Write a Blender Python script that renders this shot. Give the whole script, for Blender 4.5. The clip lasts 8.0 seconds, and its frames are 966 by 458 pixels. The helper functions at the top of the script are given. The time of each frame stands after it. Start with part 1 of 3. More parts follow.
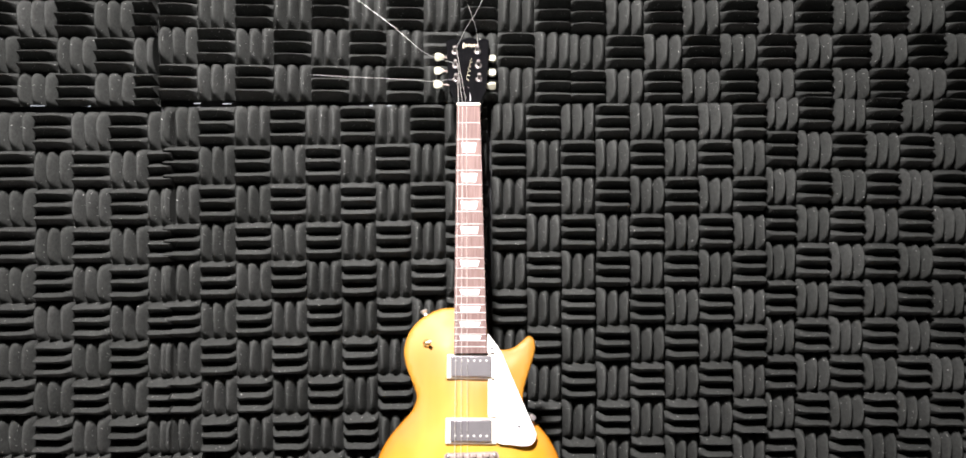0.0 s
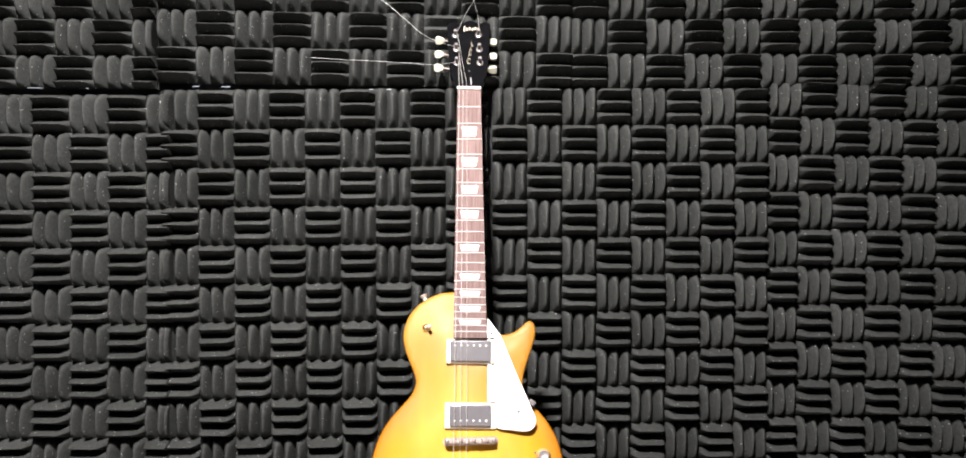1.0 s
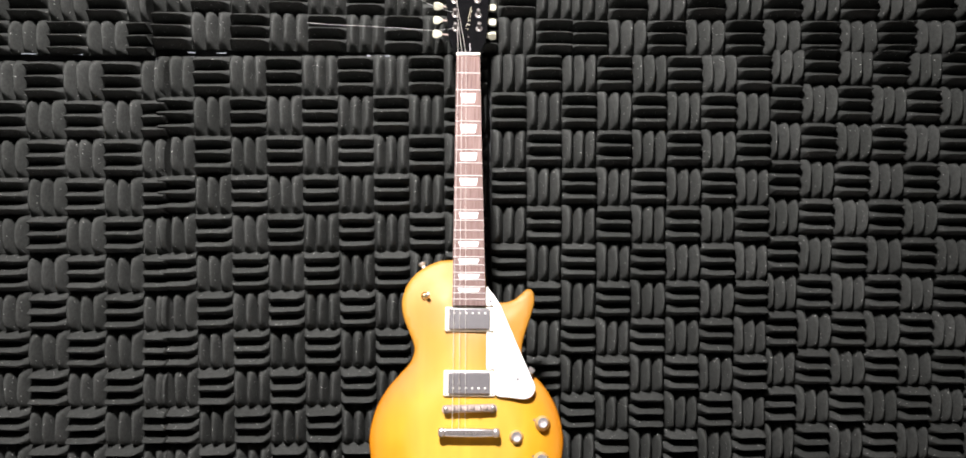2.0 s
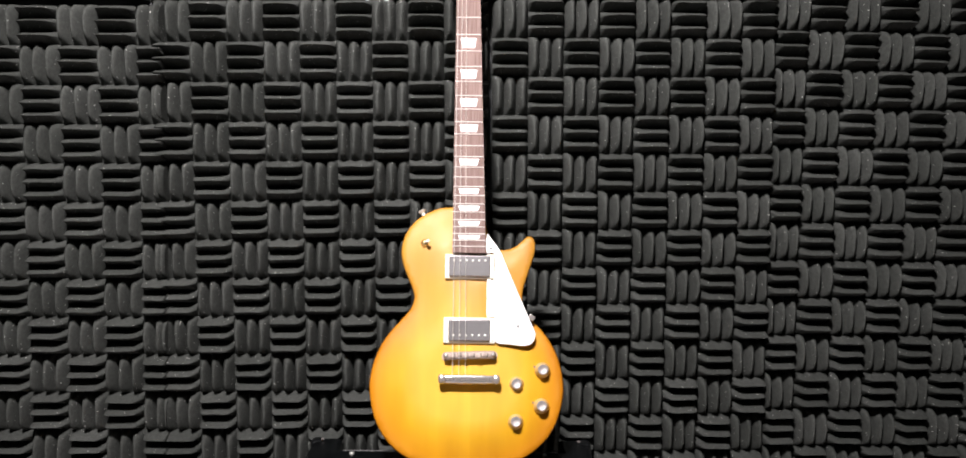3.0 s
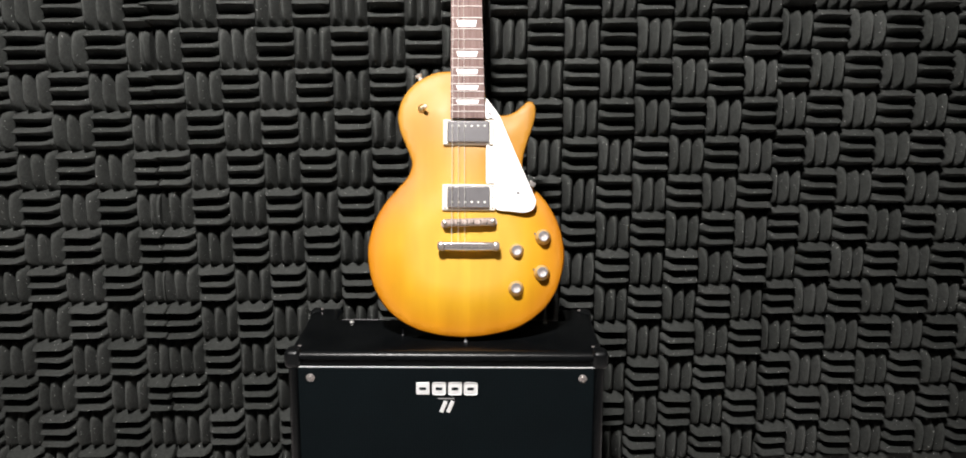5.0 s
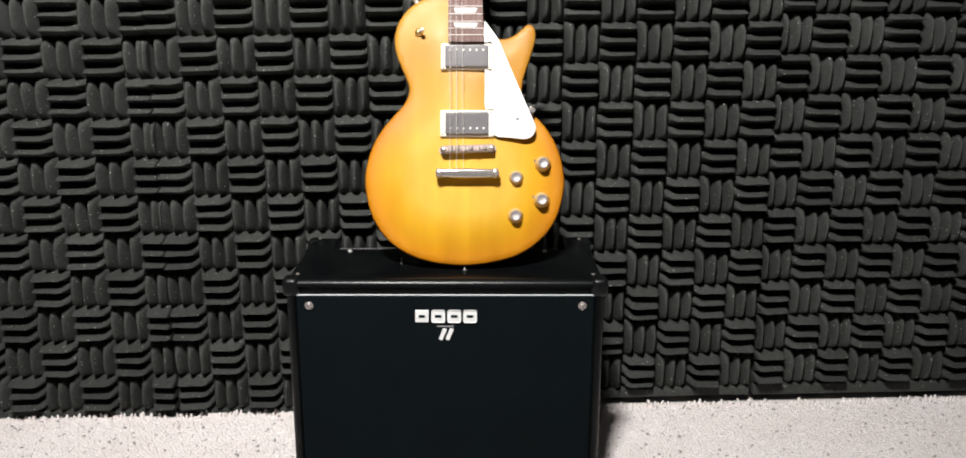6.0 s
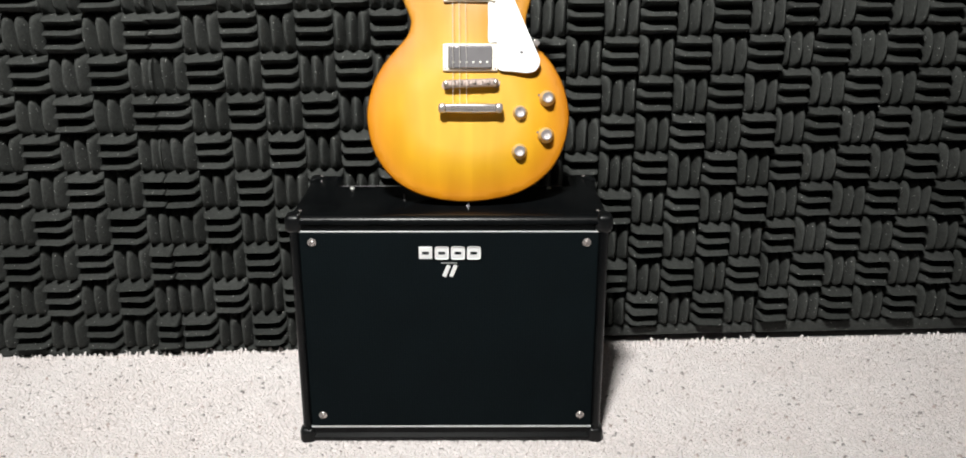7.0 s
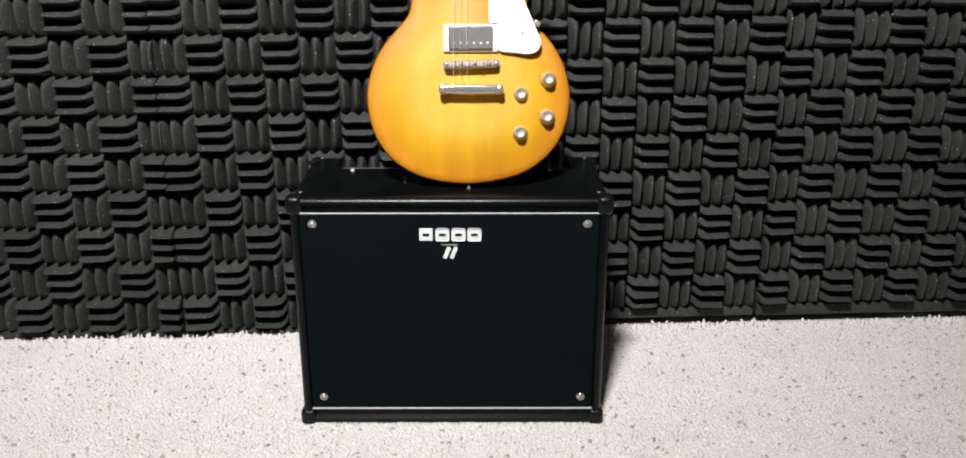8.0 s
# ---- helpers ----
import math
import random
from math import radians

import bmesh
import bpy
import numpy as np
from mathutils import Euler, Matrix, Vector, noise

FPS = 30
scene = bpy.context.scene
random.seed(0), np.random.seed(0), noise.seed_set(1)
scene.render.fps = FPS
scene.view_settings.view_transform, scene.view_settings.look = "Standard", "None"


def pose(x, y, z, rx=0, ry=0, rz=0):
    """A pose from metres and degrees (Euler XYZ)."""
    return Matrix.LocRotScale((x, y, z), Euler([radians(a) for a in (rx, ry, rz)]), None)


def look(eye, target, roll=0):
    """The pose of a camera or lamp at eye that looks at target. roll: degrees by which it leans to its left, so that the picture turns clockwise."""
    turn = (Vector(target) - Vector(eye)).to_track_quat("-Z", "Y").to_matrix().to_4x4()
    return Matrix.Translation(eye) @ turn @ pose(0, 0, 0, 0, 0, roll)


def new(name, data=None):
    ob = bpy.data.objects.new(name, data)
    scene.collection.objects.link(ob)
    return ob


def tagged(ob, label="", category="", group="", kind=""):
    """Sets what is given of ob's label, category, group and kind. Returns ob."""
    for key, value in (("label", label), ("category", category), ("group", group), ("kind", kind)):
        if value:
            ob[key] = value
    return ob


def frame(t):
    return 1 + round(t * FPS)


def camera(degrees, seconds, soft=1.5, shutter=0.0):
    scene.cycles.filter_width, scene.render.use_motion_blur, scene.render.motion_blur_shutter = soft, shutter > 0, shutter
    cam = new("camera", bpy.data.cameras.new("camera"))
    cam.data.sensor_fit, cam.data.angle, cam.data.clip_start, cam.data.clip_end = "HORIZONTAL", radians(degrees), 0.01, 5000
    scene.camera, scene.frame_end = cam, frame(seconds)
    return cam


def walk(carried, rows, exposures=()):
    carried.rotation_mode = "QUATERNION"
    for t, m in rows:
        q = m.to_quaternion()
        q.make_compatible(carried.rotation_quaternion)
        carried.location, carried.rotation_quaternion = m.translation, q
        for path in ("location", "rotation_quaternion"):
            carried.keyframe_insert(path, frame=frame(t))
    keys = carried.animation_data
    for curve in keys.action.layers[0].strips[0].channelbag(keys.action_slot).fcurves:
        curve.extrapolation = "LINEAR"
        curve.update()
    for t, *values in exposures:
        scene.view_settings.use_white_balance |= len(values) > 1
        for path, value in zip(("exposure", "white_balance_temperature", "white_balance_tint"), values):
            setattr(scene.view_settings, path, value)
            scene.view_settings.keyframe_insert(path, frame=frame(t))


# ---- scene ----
cam = camera(57.35, 8.0, soft=1.7)
PATH = [
    (0, (0.0179, 0.0291, 0.9125), (0.0220, 2.0290, 0.9287), 0.28),
    (0.5, (0.0198, 0.0312, 0.9058), (0.0226, 2.0312, 0.9157), 0.37),
    (1, (0.0179, 0.0394, 0.8991), (0.0217, 2.0394, 0.8978), 0.53),
    (1.5, (0.0182, 0.0453, 0.8928), (0.0242, 2.0452, 0.8694), 0.54),
    (3, (0.0197, 0.0633, 0.8649), (0.0245, 2.0577, 0.7159), 0.66),
    (3.5, (0.0174, 0.0697, 0.8568), (0.0286, 2.0586, 0.6474), 0.64),
    (4, (0.0160, 0.0749, 0.8433), (0.0258, 2.0577, 0.5818), 0.53),
    (4.5, (0.0171, 0.0827, 0.8307), (0.0265, 2.0564, 0.5078), 0.44),
    (6, (0.0192, 0.1035, 0.7962), (0.0319, 2.0342, 0.2742), 0.19),
    (6.5, (0.0188, 0.1078, 0.7884), (0.0288, 2.0189, 0.1987), 0.16),
    (7, (0.0169, 0.1117, 0.7803), (0.0248, 2.0060, 0.1387), 0.02),
    (7.5, (0.0174, 0.1127, 0.7751), (0.0238, 2.0042, 0.1251), 0.01),
    (8, (0.0183, 0.1121, 0.7733), (0.0228, 1.9960, 0.1019), 0.00),
]
walk(cam, [(t, look(eye, target, roll)) for t, eye, target, roll in PATH],
     [(0.0, 0.46, 6500, 16), (1.5, 0.30, 6500, 15), (3.0, 0.11, 6550, 14), (4.5, 0.0, 6550, 12), (6.5, -0.04, 6480, 8), (8.0, -0.02, 6380, 6)])

# ---------------------------------------------------------------- light
world = bpy.data.worlds.new("room_air")
scene.world = world
world.use_nodes = True
world.node_tree.nodes["Background"].inputs[0].default_value = (0.9, 0.95, 1.0, 1)
world.node_tree.nodes["Background"].inputs[1].default_value = 0.001

lamp = bpy.data.lights.new("ceiling_light", "AREA")
lamp.shape, lamp.size, lamp.energy, lamp.color = "DISK", 0.28, 62.5, (1.0, 0.975, 0.945)
lamp.spread = radians(96)
lamp_ob = new("ceiling_light", lamp)
lamp_ob.matrix_world = look((-0.27, -0.17, 2.36), (-0.23, 1.70, 1.23))

fill_lamp = bpy.data.lights.new("ceiling_fill_light", "POINT")          # fill lamp added just under the ceiling light to lift the shadows
fill_lamp.shadow_soft_size, fill_lamp.energy, fill_lamp.color = 0.12, 2.5, (1.0, 0.97, 0.935)
new("ceiling_fill_light", fill_lamp).location = (-0.27, -0.17, 2.24)


# ---------------------------------------------------------------- helpers
def mesh_of(bm, name, smooth=True):
    """A mesh with soft shading that keeps wide faces flat and hard edges crisp."""
    bmesh.ops.recalc_face_normals(bm, faces=bm.faces)
    normals = []
    if smooth:
        area = {f: f.calc_area() for f in bm.faces}
        for f in bm.faces:
            for v in f.verts:
                n = Vector()
                for g in v.link_faces:
                    if f.normal.dot(g.normal) > 0.62:
                        n += g.normal * area[g]
                normals.append(n.normalized() if n.length > 0 else f.normal.copy())
    me = bpy.data.meshes.new(name)
    bm.to_mesh(me)
    bm.free()
    if smooth:
        me.polygons.foreach_set("use_smooth", [True] * len(me.polygons))
        me.normals_split_custom_set(normals)
    return me


def part(name, bm, material, parent=None, label="", smooth=True):
    """Links a bmesh (or a mesh) as one object, under a thing or a part."""
    me = mesh_of(bm, name, smooth) if isinstance(bm, bmesh.types.BMesh) else bm
    if not me.materials:
        me.materials.append(material)
    ob = new(name, me)
    if parent is not None:
        ob.parent = parent
    if label:
        ob["label"] = label
    return ob


def thing(name, m, label, category, group="", kind=""):
    ob = new(name)
    ob.empty_display_size = 0.05
    ob.matrix_world = m
    return tagged(ob, label, category, group, kind)


def box(bm, centre, size, bevel=0.0, segments=2, turn=None):
    m = Matrix.Translation(centre) @ (turn.to_4x4() if turn else Matrix()) @ Matrix.Diagonal((*size, 1))
    made = bmesh.ops.create_cube(bm, size=1.0, matrix=m)
    if bevel:
        edges = list({e for v in made["verts"] for e in v.link_edges})
        bmesh.ops.bevel(bm, geom=edges, offset=bevel, segments=segments, profile=0.5, affect="EDGES")
    return bm


def lathe(bm, profile, m=None, seg=24):
    """Turns a profile of (radius, height) about z, then moves it by m."""
    rings = []
    for r, h in profile:
        if r < 1e-6:
            rings.append([bm.verts.new((0, 0, h))])
        else:
            rings.append([bm.verts.new((r * math.cos(2 * math.pi * k / seg), r * math.sin(2 * math.pi * k / seg), h)) for k in range(seg)])
    for a, b in zip(rings, rings[1:]):
        for k in range(seg):
            j = (k + 1) % seg
            loop = [a[k % len(a)], a[j % len(a)], b[j % len(b)], b[k % len(b)]]
            loop = list(dict.fromkeys(loop))
            if len(loop) > 2:
                bm.faces.new(loop)
    for ring in (rings[0], rings[-1]):
        if len(ring) > 2:
            bm.faces.new(ring)
    if m is not None:
        bmesh.ops.transform(bm, matrix=m, verts=[v for ring in rings for v in ring])
    return bm


def tube(bm, points, radius, seg=6):
    """A round wire along points; radius may be a number or one for each point."""
    pts = [Vector(p) for p in points]
    radii = radius if isinstance(radius, (list, tuple)) else [radius] * len(pts)
    rings, side = [], None
    for i, p in enumerate(pts):
        d = (pts[min(i + 1, len(pts) - 1)] - pts[max(i - 1, 0)]).normalized()
        if side is None:
            side = d.orthogonal().normalized()
        side = (side - d * side.dot(d)).normalized()
        up = d.cross(side)
        rings.append([bm.verts.new(p + (side * math.cos(2 * math.pi * k / seg) + up * math.sin(2 * math.pi * k / seg)) * radii[i]) for k in range(seg)])
    for a, b in zip(rings, rings[1:]):
        for k in range(seg):
            bm.faces.new((a[k], a[(k + 1) % seg], b[(k + 1) % seg], b[k]))
    bm.faces.new(rings[0])
    bm.faces.new(rings[-1])
    return bm


def smooth_loop(points, steps, closed=True):
    """A Catmull-Rom curve through points in a plane."""
    n, out = len(points), []
    for i in range(n if closed else n - 1):
        idx = [(i + k) % n if closed else min(max(i + k, 0), n - 1) for k in (-1, 0, 1, 2)]
        p0, p1, p2, p3 = (Vector(points[j]) for j in idx)
        for s in range(steps):
            t = s / steps
            out.append(0.5 * (2 * p1 + (p2 - p0) * t + (2 * p0 - 5 * p1 + 4 * p2 - p3) * t ** 2 + (3 * p1 - p0 - 3 * p2 + p3) * t ** 3))
    if not closed:
        out.append(Vector(points[-1]))
    return out


def slab(bm, outline, low, high, bevel=0.0):
    """A flat plate with that outline (x, y) between two heights, its upper edge eased."""
    n = len(outline)
    area = sum(outline[i][0] * outline[(i + 1) % n][1] - outline[(i + 1) % n][0] * outline[i][1] for i in range(n))
    side = 1 if area > 0 else -1
    normals = []
    for i in range(n):
        d = (Vector(outline[(i + 1) % n]) - Vector(outline[i - 1])).normalized()
        normals.append(Vector((-d.y, d.x)) * side)
    levels = [(0.0, low), (0.0, high - bevel), (bevel * 0.35, high - bevel * 0.35), (bevel, high)] if bevel else [(0.0, low), (0.0, high)]
    rings = [[bm.verts.new((p[0] + q.x * inset, p[1] + q.y * inset, h)) for p, q in zip(outline, normals)] for inset, h in levels]
    for a, b in zip(rings, rings[1:]):
        for k in range(n):
            bm.faces.new((a[k], a[(k + 1) % n], b[(k + 1) % n], b[k]))
    bm.faces.new(rings[0])
    bm.faces.new(rings[-1])
    return bm


# ---------------------------------------------------------------- materials
def material(name):
    mat = bpy.data.materials.new(name)
    mat.use_nodes = True
    tree = mat.node_tree
    return mat, tree, tree.nodes["Principled BSDF"]


def node(tree, kind, **inputs):
    n = tree.nodes.new(kind)
    for key, value in inputs.items():
        n.inputs[key.replace("_", " ")].default_value = value
    return n


def ramp(tree, source, stops):
    n = tree.nodes.new("ShaderNodeValToRGB")
    while len(n.color_ramp.elements) < len(stops):
        n.color_ramp.elements.new(0.5)
    for e, (at, c) in zip(n.color_ramp.elements, stops):
        e.position, e.color = at, (*c, 1) if len(c) == 3 else c
    tree.links.new(source, n.inputs[0])
    return n


def mix(tree, factor, a, b, blend="MIX"):
    n = tree.nodes.new("ShaderNodeMix")
    n.data_type, n.blend_type = "RGBA", blend
    for socket, v in ((n.inputs[0], factor), (n.inputs[6], a), (n.inputs[7], b)):
        if isinstance(v, bpy.types.NodeSocket):
            tree.links.new(v, socket)
        else:
            socket.default_value = v if not isinstance(v, tuple) or len(v) == 4 else (*v, 1)
    return n.outputs[2]


def bump(tree, shader, height, strength, distance):
    n = node(tree, "ShaderNodeBump", Strength=strength, Distance=distance)
    tree.links.new(height, n.inputs["Height"])
    tree.links.new(n.outputs[0], shader.inputs["Normal"])


def place(tree, scale=(1, 1, 1), world_space=False, turn=(0, 0, 0)):
    source = tree.nodes.new("ShaderNodeNewGeometry").outputs["Position"] if world_space else tree.nodes.new("ShaderNodeTexCoord").outputs["Object"]
    m = tree.nodes.new("ShaderNodeMapping")
    m.inputs["Scale"].default_value = scale
    m.inputs["Rotation"].default_value = turn
    tree.links.new(source, m.inputs["Vector"])
    return m.outputs[0]


def noise_of(tree, vector, scale, detail=3.0, roughness=0.55):
    n = node(tree, "ShaderNodeTexNoise", Scale=scale, Detail=detail, Roughness=roughness)
    tree.links.new(vector, n.inputs["Vector"])
    return n.outputs[0]


def simple(name, colour, roughness, metallic=0.0, vary=0.12, scale=60.0, bumps=0.0, coat=0.0, shine=0.5):
    """A plain surface with slight mottling of its colour and gloss."""
    mat, tree, s = material(name)
    n = noise_of(tree, place(tree), scale)
    dark = tuple(c * (1 - vary) for c in colour)
    lite = tuple(min(1, c * (1 + vary)) for c in colour)
    tree.links.new(ramp(tree, n, [(0.3, dark), (0.7, lite)]).outputs[0], s.inputs["Base Color"])
    r = ramp(tree, noise_of(tree, place(tree), scale * 0.4), [(0.3, (roughness * 0.85,) * 3), (0.7, (min(1, roughness * 1.2),) * 3)])
    tree.links.new(r.outputs[0], s.inputs["Roughness"])
    s.inputs["Metallic"].default_value = metallic
    s.inputs["Coat Weight"].default_value = coat
    s.inputs["Specular IOR Level"].default_value = shine
    if bumps:
        bump(tree, s, noise_of(tree, place(tree), scale * 6), bumps, 0.0006)
    return mat


def foam_material():
    mat, tree, s = material("charcoal_foam")
    p = place(tree, world_space=True)
    tone = noise_of(tree, p, 9.0, 4.0)
    pores = noise_of(tree, p, 900.0, 2.0)
    base = ramp(tree, tone, [(0.25, (0.0442, 0.0462, 0.0438)), (0.75, (0.0655, 0.0684, 0.0650))]).outputs[0]
    base = mix(tree, 0.35, base, ramp(tree, pores, [(0.3, (0.35, 0.35, 0.35)), (0.7, (1.2, 1.2, 1.2))]).outputs[0], "MULTIPLY")
    nap = noise_of(tree, p, 170.0, 3.0)
    base = mix(tree, 0.6, base, ramp(tree, nap, [(0.32, (0.66, 0.66, 0.66)), (0.68, (1.25, 1.25, 1.25))]).outputs[0], "MULTIPLY")
    # settled dust on the faces, and pale lint specks in loose clusters
    v = node(tree, "ShaderNodeTexVoronoi", Scale=205.0)
    tree.links.new(p, v.inputs["Vector"])
    near = ramp(tree, v.outputs["Distance"], [(0.13, (1, 1, 1)), (0.20, (0, 0, 0))]).outputs[0]
    split = tree.nodes.new("ShaderNodeSeparateColor")
    tree.links.new(v.outputs["Color"], split.inputs[0])
    clusters = noise_of(tree, p, 6.0, 3.0)
    add = tree.nodes.new("ShaderNodeMath")
    add.operation = "MULTIPLY_ADD"
    tree.links.new(clusters, add.inputs[0])
    add.inputs[1].default_value = 0.22
    tree.links.new(split.outputs[0], add.inputs[2])
    some = ramp(tree, add.outputs[0], [(1.03, (0, 0, 0)), (1.06, (1, 1, 1))])
    some.color_ramp.elements[0].position, some.color_ramp.elements[1].position = 0.926, 0.942
    shrink = tree.nodes.new("ShaderNodeMath")
    shrink.operation = "MULTIPLY"
    shrink.inputs[1].default_value = 0.93
    tree.links.new(add.outputs[0], shrink.inputs[0])
    tree.links.new(shrink.outputs[0], some.inputs[0])
    speck = tree.nodes.new("ShaderNodeMath")
    speck.operation = "MULTIPLY"
    tree.links.new(near, speck.inputs[0])
    tree.links.new(some.outputs[0], speck.inputs[1])
    colour = mix(tree, speck.outputs[0], base, (0.60, 0.60, 0.58))
    info = tree.nodes.new("ShaderNodeObjectInfo")
    shade = ramp(tree, info.outputs["Random"], [(0.0, (0.86, 0.87, 0.86)), (1.0, (1.1, 1.1, 1.1))]).outputs[0]
    tree.links.new(mix(tree, 1.0, colour, shade, "MULTIPLY"), s.inputs["Base Color"])
    s.inputs["Roughness"].default_value = 0.95
    s.inputs["Specular IOR Level"].default_value = 0.12
    bump(tree, s, pores, 0.5, 0.0012)
    return mat


def carpet_material():
    mat, tree, s = material("ivory_carpet")
    p = place(tree, world_space=True)
    tone = noise_of(tree, p, 7.0, 4.0)
    yarn = noise_of(tree, p, 420.0, 3.0)
    base = ramp(tree, tone, [(0.3, (0.800, 0.742, 0.730)), (0.7, (0.845, 0.800, 0.792))]).outputs[0]
    base = mix(tree, 0.6, base, ramp(tree, yarn, [(0.3, (0.89, 0.88, 0.875)), (0.6, (1.04, 1.04, 1.04))]).outputs[0], "MULTIPLY")
    # every tuft has a tone of its own, and a few are dark or tan
    island = tree.nodes.new("ShaderNodeNewGeometry").outputs["Random Per Island"]
    base = mix(tree, 1.0, base, ramp(tree, island, [(0.0, (0.94, 0.935, 0.93)), (0.5, (1.0, 1.0, 1.0)), (0.95, (1.03, 1.02, 1.02))]).outputs[0], "MULTIPLY")
    hue = ramp(tree, noise_of(tree, p, 60.0, 1.0), [(0.4, (0.10, 0.095, 0.09)), (0.5, (0.20, 0.18, 0.17)), (0.62, (0.40, 0.30, 0.27))]).outputs[0]
    dark = ramp(tree, island, [(0.978, (0, 0, 0)), (0.984, (0.72, 0.72, 0.72))]).outputs[0]
    tree.links.new(mix(tree, dark, base, hue), s.inputs["Base Color"])
    s.inputs["Roughness"].default_value = 1.0
    s.inputs["Specular IOR Level"].default_value = 0.1
    bump(tree, s, yarn, 0.25, 0.0012)
    return mat


def honey_maple():
    """Satin honey burst: amber in the middle, deeper orange towards the rim, over quiet maple grain. The hazy sheen of
    the upper bout is put into its colour as a duller tan.
    """
    mat, tree, s = material("honey_burst_maple")
    rim = tree.nodes.new("ShaderNodeAttribute")
    rim.attribute_name = "rim"
    wob = noise_of(tree, place(tree), 14.0, 2.0)
    add = tree.nodes.new("ShaderNodeMath")
    add.operation = "MULTIPLY_ADD"
    tree.links.new(wob, add.inputs[0])
    add.inputs[1].default_value = 0.16
    tree.links.new(rim.outputs["Fac"], add.inputs[2])
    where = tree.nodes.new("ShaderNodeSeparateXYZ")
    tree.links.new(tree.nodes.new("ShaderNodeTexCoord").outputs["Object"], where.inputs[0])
    # blends up the body into colours with the lamp's haze painted in
    sheen_fade = node(tree, "ShaderNodeMapRange")
    for socket, value in zip(sheen_fade.inputs[1:5], (-0.03, 0.10, 0.0, 1.0)):
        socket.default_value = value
    tree.links.new(where.outputs[1], sheen_fade.inputs[0])
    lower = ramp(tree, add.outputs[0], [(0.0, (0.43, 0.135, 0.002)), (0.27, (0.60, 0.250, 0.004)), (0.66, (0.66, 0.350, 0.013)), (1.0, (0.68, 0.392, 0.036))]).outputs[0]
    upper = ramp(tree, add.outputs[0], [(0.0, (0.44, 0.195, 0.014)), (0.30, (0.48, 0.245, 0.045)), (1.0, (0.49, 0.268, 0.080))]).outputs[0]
    burst = mix(tree, sheen_fade.outputs[0], lower, upper)
    grain = noise_of(tree, place(tree, (48, 4, 7)), 1.0, 4.0)
    flame = noise_of(tree, place(tree, (15, 5, 9), turn=(0, 0, 0.16)), 1.0, 2.0)
    c = mix(tree, 0.32, burst, ramp(tree, grain, [(0.3, (0.86, 0.82, 0.74)), (0.7, (1.05, 1.05, 1.05))]).outputs[0], "MULTIPLY")
    c = mix(tree, 0.75, c, ramp(tree, flame, [(0.36, (0.86, 0.81, 0.70)), (0.62, (1.06, 1.07, 1.10))]).outputs[0], "MULTIPLY")
    # two boards of the top, joined along the middle
    sep = tree.nodes.new("ShaderNodeSeparateXYZ")
    tree.links.new(tree.nodes.new("ShaderNodeTexCoord").outputs["Object"], sep.inputs[0])
    board = ramp(tree, sep.outputs[0], [(0.0, (1.0, 1.0, 1.0)), (0.004, (0.93, 0.91, 0.88))]).outputs[0]
    c = mix(tree, 1.0, c, board, "MULTIPLY")
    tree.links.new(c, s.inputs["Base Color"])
    s.inputs["Specular IOR Level"].default_value = 0.32
    tree.links.new(ramp(tree, noise_of(tree, place(tree), 30.0), [(0.3, (0.43,) * 3), (0.7, (0.55,) * 3)]).outputs[0], s.inputs["Roughness"])
    return mat


def rosewood():
    mat, tree, s = material("rosewood")
    g = noise_of(tree, place(tree, (420, 14, 60)), 1.0, 5.0)
    t = noise_of(tree, place(tree), 16.0, 3.0)
    c = ramp(tree, g, [(0.25, (0.085, 0.050, 0.044)), (0.5, (0.170, 0.108, 0.097)), (0.78, (0.26, 0.190, 0.174))]).outputs[0]
    c = mix(tree, 0.5, c, ramp(tree, t, [(0.3, (0.75, 0.72, 0.72)), (0.7, (1.15, 1.12, 1.1))]).outputs[0], "MULTIPLY")
    tree.links.new(c, s.inputs["Base Color"])
    s.inputs["Roughness"].default_value = 0.55
    s.inputs["Specular IOR Level"].default_value = 0.12
    bump(tree, s, g, 0.25, 0.0004)
    return mat


def grille_cloth():
    mat, tree, s = material("black_grille_cloth")
    p = place(tree, (1, 1, 1))
    w1 = node(tree, "ShaderNodeTexVoronoi", Scale=250.0, Randomness=0.15)
    tree.links.new(p, w1.inputs["Vector"])
    tone = noise_of(tree, p, 12.0, 3.0)
    c = ramp(tree, w1.outputs["Distance"], [(0.10, (0.0145, 0.0240, 0.0275)), (0.45, (0.0022, 0.0046, 0.0058))]).outputs[0]
    c = mix(tree, 0.5, c, ramp(tree, tone, [(0.3, (0.7, 0.7, 0.7)), (0.7, (1.25, 1.25, 1.25))]).outputs[0], "MULTIPLY")
    tree.links.new(c, s.inputs["Base Color"])
    s.inputs["Roughness"].default_value = 0.8
    s.inputs["Specular IOR Level"].default_value = 0.08
    bump(tree, s, w1.outputs["Distance"], 0.5, 0.0008)
    return mat


